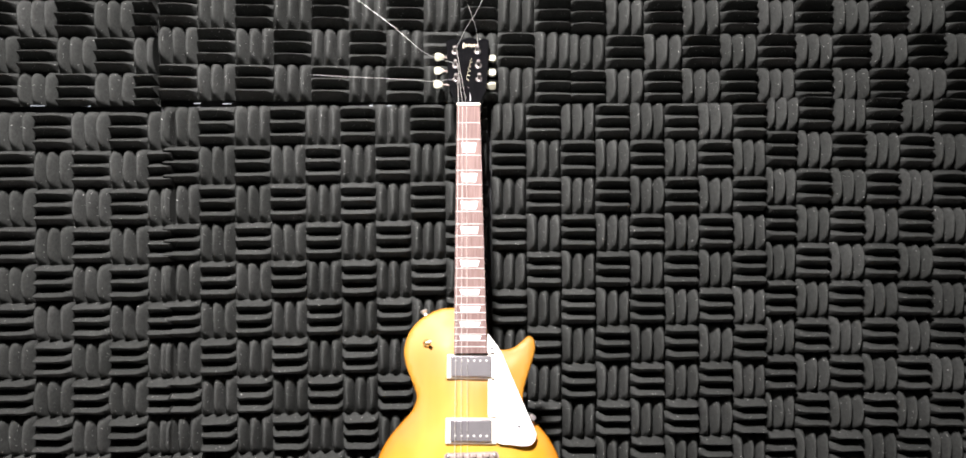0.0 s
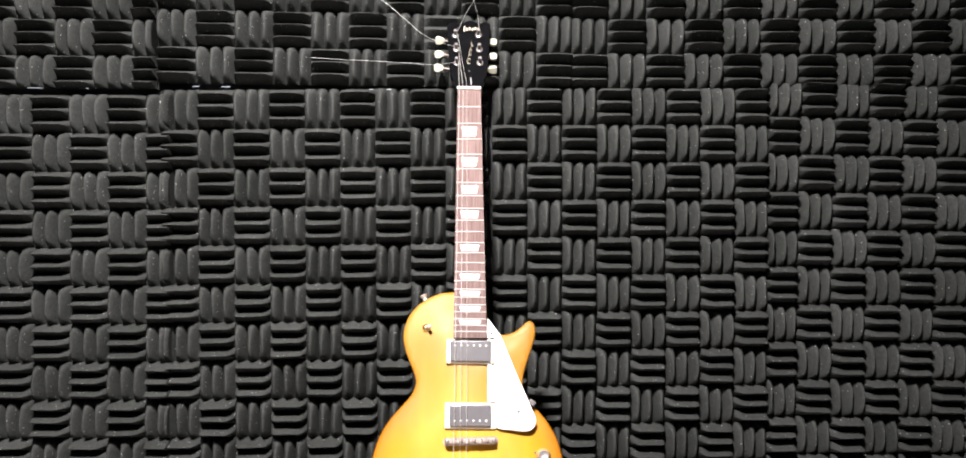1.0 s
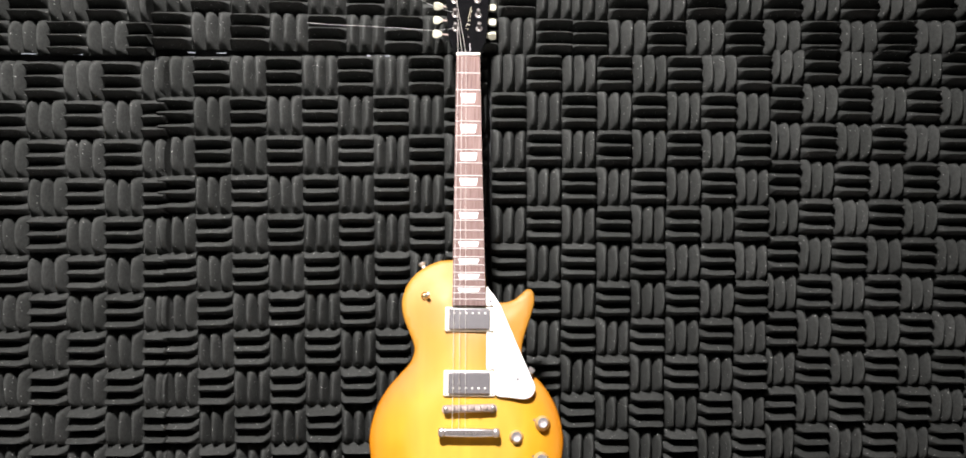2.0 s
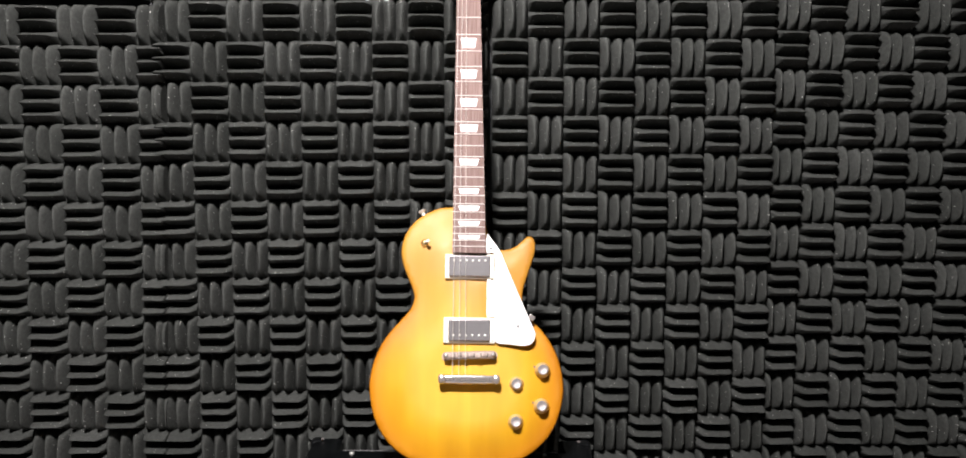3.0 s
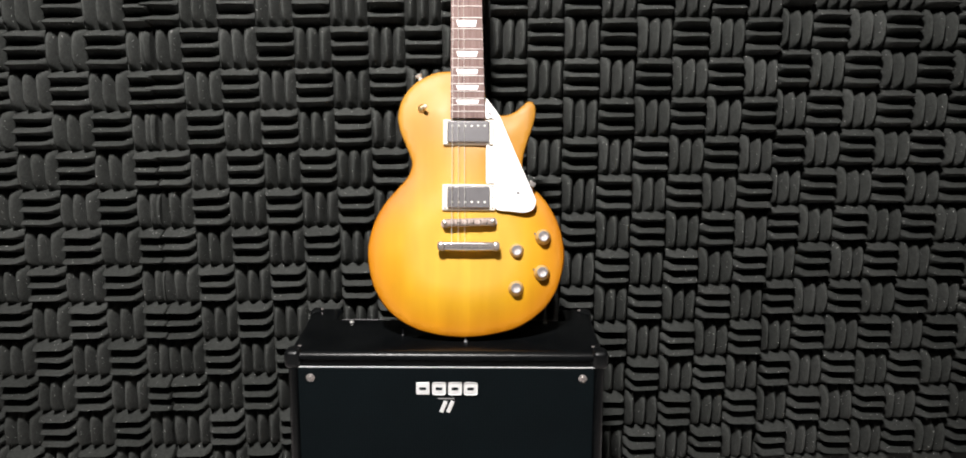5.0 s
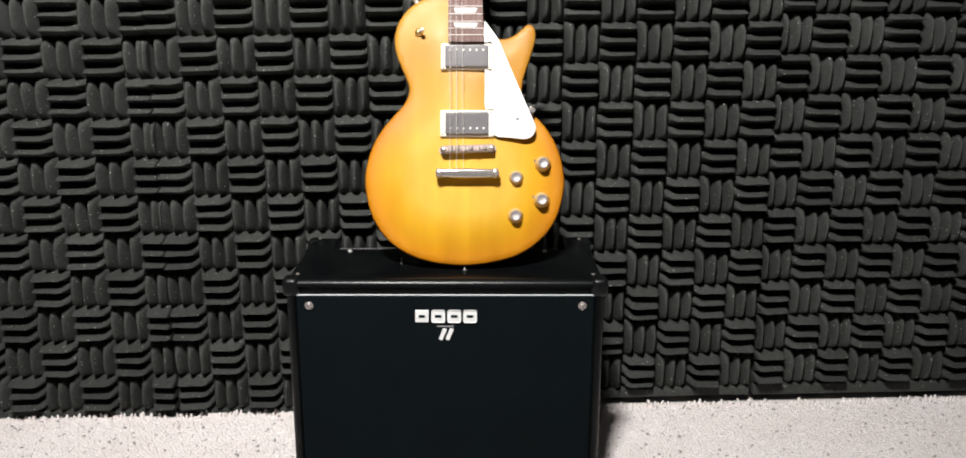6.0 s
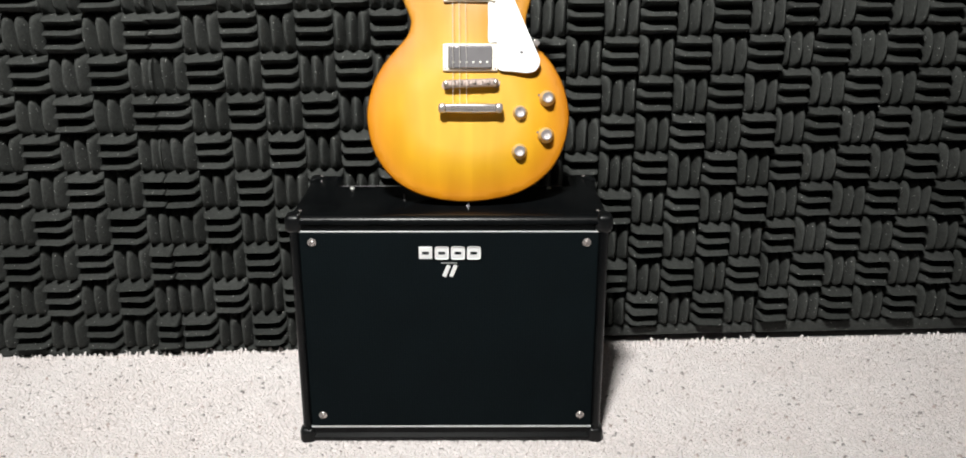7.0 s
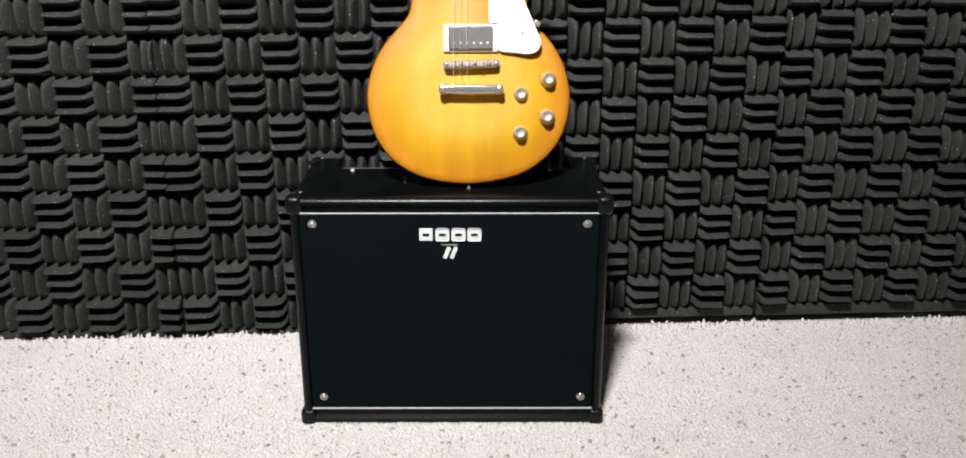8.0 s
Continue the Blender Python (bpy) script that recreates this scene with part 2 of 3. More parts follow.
def tolex():
    mat, tree, s = material("black_vinyl_covering")
    v = node(tree, "ShaderNodeTexVoronoi", Scale=700.0)
    tree.links.new(place(tree), v.inputs["Vector"])
    tree.links.new(ramp(tree, noise_of(tree, place(tree), 20.0), [(0.3, (0.0022, 0.0026, 0.0030)), (0.7, (0.0042, 0.0048, 0.0052))]).outputs[0], s.inputs["Base Color"])
    s.inputs["Roughness"].default_value = 0.27
    s.inputs["Specular IOR Level"].default_value = 0.18
    bump(tree, s, v.outputs["Distance"], 0.10, 0.0006)
    return mat


FOAM, CARPET, MAPLE, ROSEWOOD, GRILLE, TOLEX = foam_material(), carpet_material(), honey_maple(), rosewood(), grille_cloth(), tolex()
SLATE = simple("slate_wall_paint", (0.06, 0.062, 0.065), 0.9, scale=8.0, vary=0.08, bumps=0.2)
CEILING = simple("ceiling_paint", (0.80, 0.80, 0.79), 0.95, scale=8.0, vary=0.04, bumps=0.2)
CHROME = simple("nickel_chrome", (0.56, 0.51, 0.49), 0.18, 0.7, vary=0.06)
COVER = simple("satin_nickel", (0.33, 0.315, 0.325), 0.14, 0.55, vary=0.08, scale=40.0)
WORN = simple("aged_nickel", (0.39, 0.31, 0.275), 0.6, 0.35, vary=0.25, scale=300.0)
STEEL = simple("string_steel", (0.80, 0.79, 0.76), 0.5, 0.8, vary=0.05)
WOUND = simple("wound_string", (0.78, 0.74, 0.70), 0.42, 0.6, vary=0.1)
POLISH = simple("polished_chrome", (0.64, 0.585, 0.56), 0.14, 0.78, vary=0.05)
FRET = simple("fret_wire", (0.64, 0.58, 0.56), 0.6, 0.4, vary=0.05, shine=0.2)
BRASS = simple("gold_trim", (0.72, 0.55, 0.26), 0.35, 1.0, vary=0.1)
CREAM = simple("cream_plastic", (0.80, 0.755, 0.66), 0.35, vary=0.04)
WHITE = simple("white_plastic", (0.80, 0.80, 0.795), 0.3, vary=0.03)
PEARL = simple("pearl_inlay", (0.72, 0.695, 0.675), 0.4, vary=0.12, scale=180.0)
BUTTON = simple("aged_ivory_button", (0.50, 0.49, 0.38), 0.4, vary=0.08, shine=0.3)
LACQUER = simple("black_lacquer", (0.004, 0.004, 0.0045), 0.16, vary=0.2, shine=0.08)
MAHOGANY = simple("dark_mahogany", (0.11, 0.045, 0.022), 0.45, vary=0.25, scale=40.0)
RUBBER = simple("black_moulded_plastic", (0.0045, 0.0050, 0.0054), 0.32, vary=0.15, bumps=0.08, shine=0.3)
PIPING = simple("silver_piping", (0.52, 0.53, 0.54), 0.38, vary=0.1, scale=150.0)
PRINT = simple("white_badge_paint", (0.80, 0.80, 0.80), 0.45, vary=0.04)
GREY_PRINT = simple("grey_badge_paint", (0.30, 0.30, 0.30), 0.45, vary=0.1)
GOLD_PRINT = simple("gold_print", (0.72, 0.66, 0.50), 0.4, vary=0.08)
DARK = simple("dark_slot", (0.02, 0.018, 0.016), 0.6)

# ---------------------------------------------------------------- room
WALL_YAW, WALL_Y = 2.64, 1.711
WALL = pose(0, WALL_Y, 0, 0, 0, WALL_YAW)     # x along the wall, y into it, at mid depth of the foam
BASE = 0.022                                   # backing sheet of the foam, behind mid depth
ROOM_W, ROOM_E, ROOM_S, ROOM_H = -1.55, 2.1, -3.0, 2.40


def slab_wall(name, label, centre, size, mat):
    bm = box(bmesh.new(), centre, size)
    ob = part(name, bm, mat, smooth=False)
    ob.matrix_world = WALL
    return tagged(ob, label, name.split("_")[0], kind="structure")


mid_x, mid_y = (ROOM_W + ROOM_E) / 2, (ROOM_S + BASE + 0.014) / 2
slab_wall("wall_north", "plain dark painted wall behind the foam panels", (mid_x, BASE + 0.014 + 0.06, ROOM_H / 2), (ROOM_E - ROOM_W + 0.24, 0.12, ROOM_H), SLATE)
# three unseen walls close the room; their dark paint is chosen to cut bounce
slab_wall("wall_south", "plain unseen wall closing the room, dark to cut bounce", (mid_x, ROOM_S - 0.06, ROOM_H / 2), (ROOM_E - ROOM_W + 0.24, 0.12, ROOM_H), SLATE)
slab_wall("wall_west", "plain unseen side wall, dark to cut bounce light", (ROOM_W - 0.06, mid_y, ROOM_H / 2), (0.12, BASE + 0.014 - ROOM_S, ROOM_H), SLATE)
slab_wall("wall_east", "plain unseen side wall, dark to cut bounce light", (ROOM_E + 0.06, mid_y, ROOM_H / 2), (0.12, BASE + 0.014 - ROOM_S, ROOM_H), SLATE)
# unseen ceiling, its white chosen to bounce light onto carpet and rib tops
slab_wall("ceiling", "plain unseen ceiling, white to bounce light down", (mid_x, mid_y, ROOM_H + 0.05), (ROOM_E - ROOM_W + 0.24, BASE - ROOM_S + 0.26, 0.1), CEILING)
slab_wall("floor", "ivory flecked carpet covering the floor", (mid_x, mid_y, -0.0655), (ROOM_E - ROOM_W + 0.24, BASE - ROOM_S + 0.26, 0.1), CARPET)


def carpet_pile():
    """Short tufted pile near the wall, with longer tufts along the foot of the foam."""
    rng = np.random.default_rng(5)
    step = 0.0056
    gx, gy = np.meshgrid(np.arange(-1.16, 1.2, step), np.arange(-0.66, 0.010, step))
    edge = 620
    count = gx.size + edge
    cx = np.concatenate([(gx + (np.arange(gx.shape[0]) % 2)[:, None] * step / 2).ravel() + rng.normal(0, 0.0014, gx.size), rng.uniform(-1.1, 1.15, edge)])
    cy = np.concatenate([gy.ravel() + rng.normal(0, 0.0014, gx.size), rng.uniform(-0.012, 0.006, edge)])
    tall = np.concatenate([rng.uniform(0.0044, 0.0056, gx.size), rng.uniform(0.005, 0.0165, edge)])
    fat = np.concatenate([rng.uniform(0.0042, 0.0058, gx.size), rng.uniform(0.0026, 0.0050, edge)])
    lean_x, lean_y, turn = rng.normal(0, 0.0020, count), rng.normal(-0.0006, 0.0014, count), rng.uniform(0, 6.28, count)
    rings = []
    for width, rise, lean in ((1.0, 0.0, 0.0), (0.72, 0.75, 0.7)):
        for k in range(4):
            a = turn + k * math.pi / 2 + rise * 0.8
            rings.append(np.stack([cx + fat * width * np.cos(a) + lean_x * lean, cy + fat * width * np.sin(a) + lean_y * lean, tall * rise - 0.0155], 1))
    rings.append(np.stack([cx + lean_x, cy + lean_y, tall - 0.0155], 1))
    verts = np.stack(rings, 1).reshape(-1, 3)
    sides = np.array([(k, (k + 1) % 4, 4 + (k + 1) % 4, 4 + k) for k in range(4)])
    tips = np.array([(4 + k, 4 + (k + 1) % 4, 8) for k in range(4)])
    first = (np.arange(count) * 9)[:, None, None]
    faces = (first + sides).reshape(-1, 4).tolist() + (first + tips).reshape(-1, 3).tolist()
    me = bpy.data.meshes.new("carpet_pile")
    me.from_pydata(verts.tolist(), [], faces)
    me.polygons.foreach_set("use_smooth", [True] * len(me.polygons))
    ob = part("carpet_pile", me, CARPET)
    ob.matrix_world = WALL
    return tagged(ob, "short ivory carpet tufts with dark flecks", "carpet", kind="stuff")


carpet_pile()


# ---------------------------------------------------------------- guitar
LEAN_BACK, NECK_BACK, HEAD_BACK = 16.5, 2.0, 11.0
GUITAR = pose(0.004, 1.461, 0.600, 90 - LEAN_BACK, 0, 0)   # x across, y along the strings, z out of the top
OUTLINE = [(-0.030, 0.203), (-0.052, 0.201), (-0.072, 0.193), (-0.092, 0.179), (-0.107, 0.159), (-0.1145, 0.133), (-0.112, 0.109),
           (-0.104, 0.087), (-0.095, 0.066), (-0.0915, 0.050), (-0.098, 0.031), (-0.115, 0.011), (-0.134, -0.012), (-0.149, -0.040),
           (-0.1585, -0.077), (-0.1575, -0.110), (-0.147, -0.148), (-0.123, -0.183), (-0.088, -0.2065), (-0.048, -0.218), (-0.005, -0.2215),
           (0.040, -0.2165), (0.081, -0.204), (0.116, -0.179), (0.138, -0.147), (0.149, -0.108), (0.1495, -0.078), (0.141, -0.042),
           (0.124, -0.010), (0.103, 0.014), (0.089, 0.030), (0.0845, 0.048), (0.087, 0.070), (0.096, 0.098), (0.1045, 0.126),
           (0.1055, 0.143), (0.101, 0.153), (0.093, 0.1545), (0.083, 0.146), (0.070, 0.136), (0.054, 0.1315), (0.040, 0.135),
           (0.030, 0.147), (0.026, 0.160), (0.020, 0.190), (0.0, 0.203)]


def top_height(d):
    """Height of the carved top at a distance d in from the rim."""
    s = min(max(d / 0.075, 0.0), 1.0)
    return -0.0105 + 0.0105 * s * s * (3 - 2 * s)


def rim_distance(points, loop):
    a = np.array([(p.x, p.y) for p in loop])
    b = np.roll(a, -1, 0)
    d = b - a
    p = np.array(points)[:, None]
    t = np.clip(((p - a) * d).sum(2) / (d * d).sum(1), 0, 1)
    return np.sqrt((((a + d * t[..., None]) - p) ** 2).sum(2)).min(1)


def guitar_body(parent):
    from mathutils.geometry import delaunay_2d_cdt
    loop = [Vector((p.x, p.y)) for p in smooth_loop(OUTLINE, 4)]
    n = len(loop)
    inner = []
    for i in range(n):
        d = (loop[(i + 1) % n] - loop[i - 1]).normalized()
        inner.append(loop[i] + Vector((-d.y, d.x)) * 0.0028)
    grid = [(x, y) for x in np.arange(-0.16, 0.16, 0.007) for y in np.arange(-0.225, 0.205, 0.007)]
    ring = np.array([(p.x, p.y) for p in loop])
    keep = []
    for (x, y), d in zip(grid, rim_distance(grid, loop)):
        hit = False
        for i in range(n):
            (x0, y0), (x1, y1) = ring[i - 1], ring[i]
            if (y0 > y) != (y1 > y) and x < (x1 - x0) * (y - y0) / (y1 - y0) + x0:
                hit = not hit
        if hit and d > 0.0075:
            keep.append(Vector((x, y)))
    pts, _, faces, _, _, _ = delaunay_2d_cdt(inner + keep, [(i, (i + 1) % n) for i in range(n)], [list(range(n))], 1, 1e-6)
    bm = bmesh.new()
    dist = rim_distance([(p.x, p.y) for p in pts], loop)
    top = [bm.verts.new((p.x, p.y, top_height(d - 0.0028))) for p, d in zip(pts, dist)]
    for f in faces:
        bm.faces.new([top[i] for i in f])
    rings = []
    for inset, h in ((0.0, -0.0135), (0.0, -0.0605), (0.003, -0.0635)):
        rings.append([bm.verts.new((p.x + (q.x - p.x) * inset / 0.0028, p.y + (q.y - p.y) * inset / 0.0028, h)) for p, q in zip(loop, inner)])
    edge = [min(top, key=lambda v: (v.co.x - q.x) ** 2 + (v.co.y - q.y) ** 2) for q in inner]
    for a, b in zip([edge] + rings, rings):
        for k in range(n):
            bm.faces.new((a[k], a[(k + 1) % n], b[(k + 1) % n], b[k]))
    bm.faces.new(rings[-1])
    me = mesh_of(bm, "body")
    co = np.array([v.co[:] for v in me.vertices])
    value = np.clip(rim_distance(co[:, :2], loop) / 0.085, 0, 1)
    me.attributes.new("rim", "FLOAT", "POINT").data.foreach_set("value", value.astype(np.float32))
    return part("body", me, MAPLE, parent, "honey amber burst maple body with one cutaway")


def on_top(x, y, z=0.0):
    return Matrix.Translation((x, y, z))


def pickup(parent, x, y, w, h, screws_low):
    """A covered pickup in its raised mounting ring."""
    bm = box(bmesh.new(), (x, y, 0.001), (w, h, 0.010), 0.0022, 2)
    ring = part("pickup_ring", bm, CREAM, parent, "white plastic mounting ring")
    cover = part("pickup_cover", box(bmesh.new(), (x - 0.0002, y, 0.0065), (0.0665, 0.0345, 0.010), 0.0024, 3), COVER, ring, "nickel pickup cover")
    for k in range(6):
        bm = lathe(bmesh.new(), [(0.0, 0.0), (0.0019, 0.0), (0.0020, 0.0007), (0.0015, 0.0013), (0.0, 0.0014)],
                   on_top(x - 0.0253 + k * 0.0101, y + (-0.0085 if screws_low else 0.0085), 0.0113), 10)
        part("pole_screw", bm, STEEL, ring)
    for sx in (-1, 1):
        for sy in (-1, 1):
            bm = lathe(bmesh.new(), [(0.0, 0.0), (0.0017, 0.0), (0.0014, 0.0009), (0.0, 0.0012)], on_top(x + sx * (w / 2 - 0.0042), y + sy * (h / 2 - 0.004), 0.0058), 10)
            part("ring_screw", bm, WORN, ring)
    for sx in (-1, 1):
        bm = lathe(bmesh.new(), [(0.0, 0.0), (0.0015, 0.0), (0.0012, 0.0009), (0.0, 0.0011)], on_top(x + sx * (w / 2 - 0.0042), y, 0.0058), 10)
        part("height_screw", bm, WORN, ring)
    return ring


def knob(parent, x, y):
    """Bell-shaped clear amber knob with a bright metal cap and a pointer washer."""
    k = part("volume_knob", lathe(bmesh.new(), [(0.0, -0.006), (0.0118, -0.006), (0.0122, -0.002), (0.0112, 0.0005), (0.0098, 0.004), (0.0090, 0.0088), (0.0083, 0.0102), (0.0, 0.0102)],
                                  on_top(x, y), 32), KNOB, parent, "amber skirted control knob")
    cap = lathe(bmesh.new(), [(0.0081, 0.0101), (0.0081, 0.0116), (0.0072, 0.0121), (0.0062, 0.0111), (0.0030, 0.0106), (0.0, 0.0105)], on_top(x, y), 28)
    part("knob_cap", cap, SPUN, k, "spun silver cap")
    part("pointer", box(bmesh.new(), (x - 0.0118, y + 0.0048, -0.0038), (0.005, 0.0028, 0.0008), 0, turn=Euler((0, 0, radians(-22))).to_matrix()), CHROME, k)
    return k


KNOB = simple("amber_knob_plastic", (0.62, 0.42, 0.17), 0.35, vary=0.08, shine=0.3)


def spun_metal():
    mat, tree, s = material("spun_silver")
    s.inputs["Metallic"].default_value, s.inputs["Roughness"].default_value = 0.55, 0.56
    s.inputs["Base Color"].default_value = (0.78, 0.77, 0.77, 1)
    s.inputs["Anisotropic"].default_value = 0.75
    n = noise_of(tree, place(tree), 700.0, 2.0)
    tree.links.new(ramp(tree, n, [(0.3, (0.38, 0.345, 0.34)), (0.7, (0.56, 0.515, 0.505))]).outputs[0], s.inputs["Base Color"])
    return mat


SPUN = spun_metal()
NECK = Matrix.Translation((0, 0.14, 0.014)) @ pose(0, 0, 0, -NECK_BACK, 0, 0)
NUT_Y, END_Y, SCALE = 0.4323, -0.0186, 0.6128
HEAD = NECK @ Matrix.Translation((-0.0102, NUT_Y, 0)) @ pose(0, 0, 0, -HEAD_BACK, 0, 0)


def neck_side(y):
    """Left and right edge of the fingerboard at y along the neck."""
    s = (y - END_Y) / (NUT_Y - END_Y)
    return -0.0299 - 0.0010 * s, 0.0241 - 0.0136 * s


def moved(bm, m):
    bmesh.ops.transform(bm, matrix=m, verts=bm.verts)
    return bm


def trapezoid(bm, y0, y1, in0, in1, low, high):
    l0, r0 = neck_side(y0)
    l1, r1 = neck_side(y1)
    return slab(bm, [(l0 + in0, y0), (r0 - in0, y0), (r1 - in1, y1), (l1 + in1, y1)], low, high)


def guitar_neck(parent):
    # shaft with a rounded back
    bm = bmesh.new()
    rings = []
    for y in np.linspace(0.03, NUT_Y + 0.006, 14):
        l, r = neck_side(y)
        c, w, deep = (l + r) / 2, (r - l) / 2, 0.019 - 0.003 * (y / NUT_Y) + 0.018 * max(0.0, 0.11 - y) / 0.08
        rings.append([bm.verts.new((c + w * math.cos(a), y, -0.0055 - deep * math.sin(a))) for a in np.linspace(0, math.pi, 12)])
    for a, b in zip(rings, rings[1:]):
        for k in range(11):
            bm.faces.new((a[k], a[k + 1], b[k + 1], b[k]))
        bm.faces.new((a[11], a[0], b[0], b[11]))
    bm.faces.new(rings[0])
    bm.faces.new(rings[-1])
    neck = part("neck", moved(bm, NECK), MAHOGANY, parent, "dark mahogany neck")
    board = part("fretboard", moved(trapezoid(bmesh.new(), END_Y, NUT_Y, 0, 0, -0.0065, 0.0), NECK), ROSEWOOD, parent, "rosewood fretboard with pearl inlays")
    fret_y = [NUT_Y - SCALE * (1 - 2 ** (-k / 12)) for k in range(0, 23)]
    for y in fret_y[1:]:
        l, r = neck_side(y)
        bm = tube(bmesh.new(), [(l + 0.0002, y, 0.0), (l + 0.002, y, 0.0005), (r - 0.002, y, 0.0005), (r - 0.0002, y, 0.0)], 0.00085, 8)
        part("fret", moved(bm, NECK), FRET, board)
    for k in (3, 5, 7, 9, 12, 15, 17, 19, 21):
        a, b = fret_y[k], fret_y[k - 1]
        gap = (b - a) * 0.20
        bm = trapezoid(bmesh.new(), a + gap, b - gap * 1.1, 0.0112, 0.0082, -0.002, 0.0004)
        part("inlay", moved(bm, NECK), PEARL, board, "pearl trapezoid inlay")
    bm = box(bmesh.new(), (-0.0102, NUT_Y + 0.0025, -0.001), (0.0425, 0.0052, 0.008), 0.0009, 2)
    part("nut", moved(bm, NECK), CREAM, parent, "white bone nut")


POSTS = [(-0.0272, 0.1270), (-0.0250, 0.0937), (-0.0236, 0.0610), (0.0156, 0.1283), (0.0174, 0.0935), (0.0190, 0.0620)]


def headstock(parent):
    half = [(-0.0215, -0.004), (-0.0235, 0.010), (-0.0325, 0.030), (-0.0365, 0.048), (-0.0405, 0.100), (-0.0440, 0.151), (-0.0395, 0.1585), (-0.0300, 0.1610),
            (-0.0190, 0.1570), (-0.0060, 0.1640), (0.0050, 0.1640), (0.0170, 0.1585), (0.0265, 0.1625), (0.0345, 0.1595), (0.0372, 0.152),
            (0.0355, 0.100), (0.0325, 0.048), (0.0290, 0.030), (0.0225, 0.010), (0.0215, -0.004)]
    outline = [(p.x, p.y) for p in smooth_loop(half, 3)]
    head = part("headstock", moved(slab(bmesh.new(), outline, -0.0145, -0.001, 0.0012), HEAD), LACQUER, parent, "black lacquered headstock")
    for i, (x, y) in enumerate(POSTS):
        side = -1 if i < 3 else 1
        bm = lathe(bmesh.new(), [(0.0, -0.001), (0.0062, -0.001), (0.0062, 0.0004), (0.0046, 0.0014), (0.0034, 0.0016), (0.0030, 0.006), (0.0034, 0.0105), (0.0036, 0.0135), (0.0028, 0.0148), (0.0, 0.015)], on_top(x, y), 20)
        post = part("tuner_post", moved(bm, HEAD), CHROME, parent, "chrome tuning post with washer")
        far, key_y = (-0.0585, y + 0.0050) if side < 0 else (0.0425, y + 0.0005)
        shaft = tube(bmesh.new(), [(x, y, -0.0205), (far - side * 0.008, key_y, -0.0205)], 0.0015, 8)
        box(shaft, (x + side * 0.002, y, -0.0195), (0.014, 0.016, 0.010), 0.002, 2)
        part("tuner_shaft", moved(shaft, HEAD), WORN, post)
        tall = (0.0080, 0.0090, 0.0085, 0.0125, 0.0125, 0.0070)[i]
        roll = (62, 40, 48, 4, 8, 76)[i]
        key = [(0.0, -0.0040), (0.003, -0.0048), (0.0065, -0.0075), (0.0125, -0.0082), (0.0165, -0.0062), (0.0175, 0.0), (0.0165, 0.0062), (0.0125, 0.0082), (0.0065, 0.0075), (0.003, 0.0048), (0.0, 0.0040)]
        bm = slab(bmesh.new(), [(side * kx, ky * 0.92) for kx, ky in key], -0.0030, 0.0030, 0.0011)
        m = HEAD @ Matrix.Translation((far - side * 0.0095, key_y, -0.0205)) @ pose(0, 0, 0, roll, 0, 0)
        part("tuner_button", moved(bm, m), BUTTON, post, "aged ivory keystone button")
    bell = [(0.0, 0.047), (-0.0042, 0.044), (-0.0068, 0.034), (-0.0082, 0.018), (-0.0098, 0.006), (-0.0060, 0.003), (0.0060, 0.003), (0.0098, 0.006), (0.0082, 0.018), (0.0068, 0.034), (0.0042, 0.044)]
    cover = part("truss_rod_cover", moved(slab(bmesh.new(), [(x - 0.0005, y) for x, y in bell], -0.001, 0.0012, 0.0006), HEAD), LACQUER, parent, "black bell-shaped truss rod cover")
    for y in (0.041, 0.0065):
        part("cover_screw", moved(lathe(bmesh.new(), [(0.0, 0.001), (0.0013, 0.0011), (0.001, 0.0019), (0.0, 0.002)], on_top(-0.0005, y), 8), HEAD), CHROME, cover)
    # highlight beside the cover's edge, laid on as a white strip
    part("cover_glint", moved(box(bmesh.new(), (0.0030, 0.0175, 0.0013), (0.0011, 0.0170, 0.0008), 0.0003, 1, Euler((0, 0, radians(3))).to_matrix()), HEAD), WHITE, cover, "thin white strip painted as a highlight")
    # the maker's mark as plain raised strokes, and a slanted pen flourish down the middle
    mark = part("maker_mark", moved(box(bmesh.new(), (-0.0110, 0.1435, -0.0006), (0.0024, 0.0135, 0.0012), 0.0005, 1), HEAD), GOLD_PRINT, head, "pale gold mark in plain strokes")
    for k in range(5):
        bm = box(bmesh.new(), (-0.0062 + k * 0.0052, 0.1430 + 0.0012 * (k % 2), -0.0006), (0.0026, 0.0070, 0.0012), 0.0006, 1)
        part("mark_stroke", moved(bm, HEAD), GOLD_PRINT, mark)
    wave = [(-0.0035 + 0.0030 * math.sin(s * 31) * (1 - 0.4 * s) + 0.0085 * s, 0.058 + 0.052 * s + 0.0030 * math.cos(s * 31), -0.0006) for s in np.linspace(0, 1, 70)]
    part("pen_flourish", moved(tube(bmesh.new(), wave, 0.00025, 5), HEAD), GOLD_PRINT, head, "thin pale flourish line")


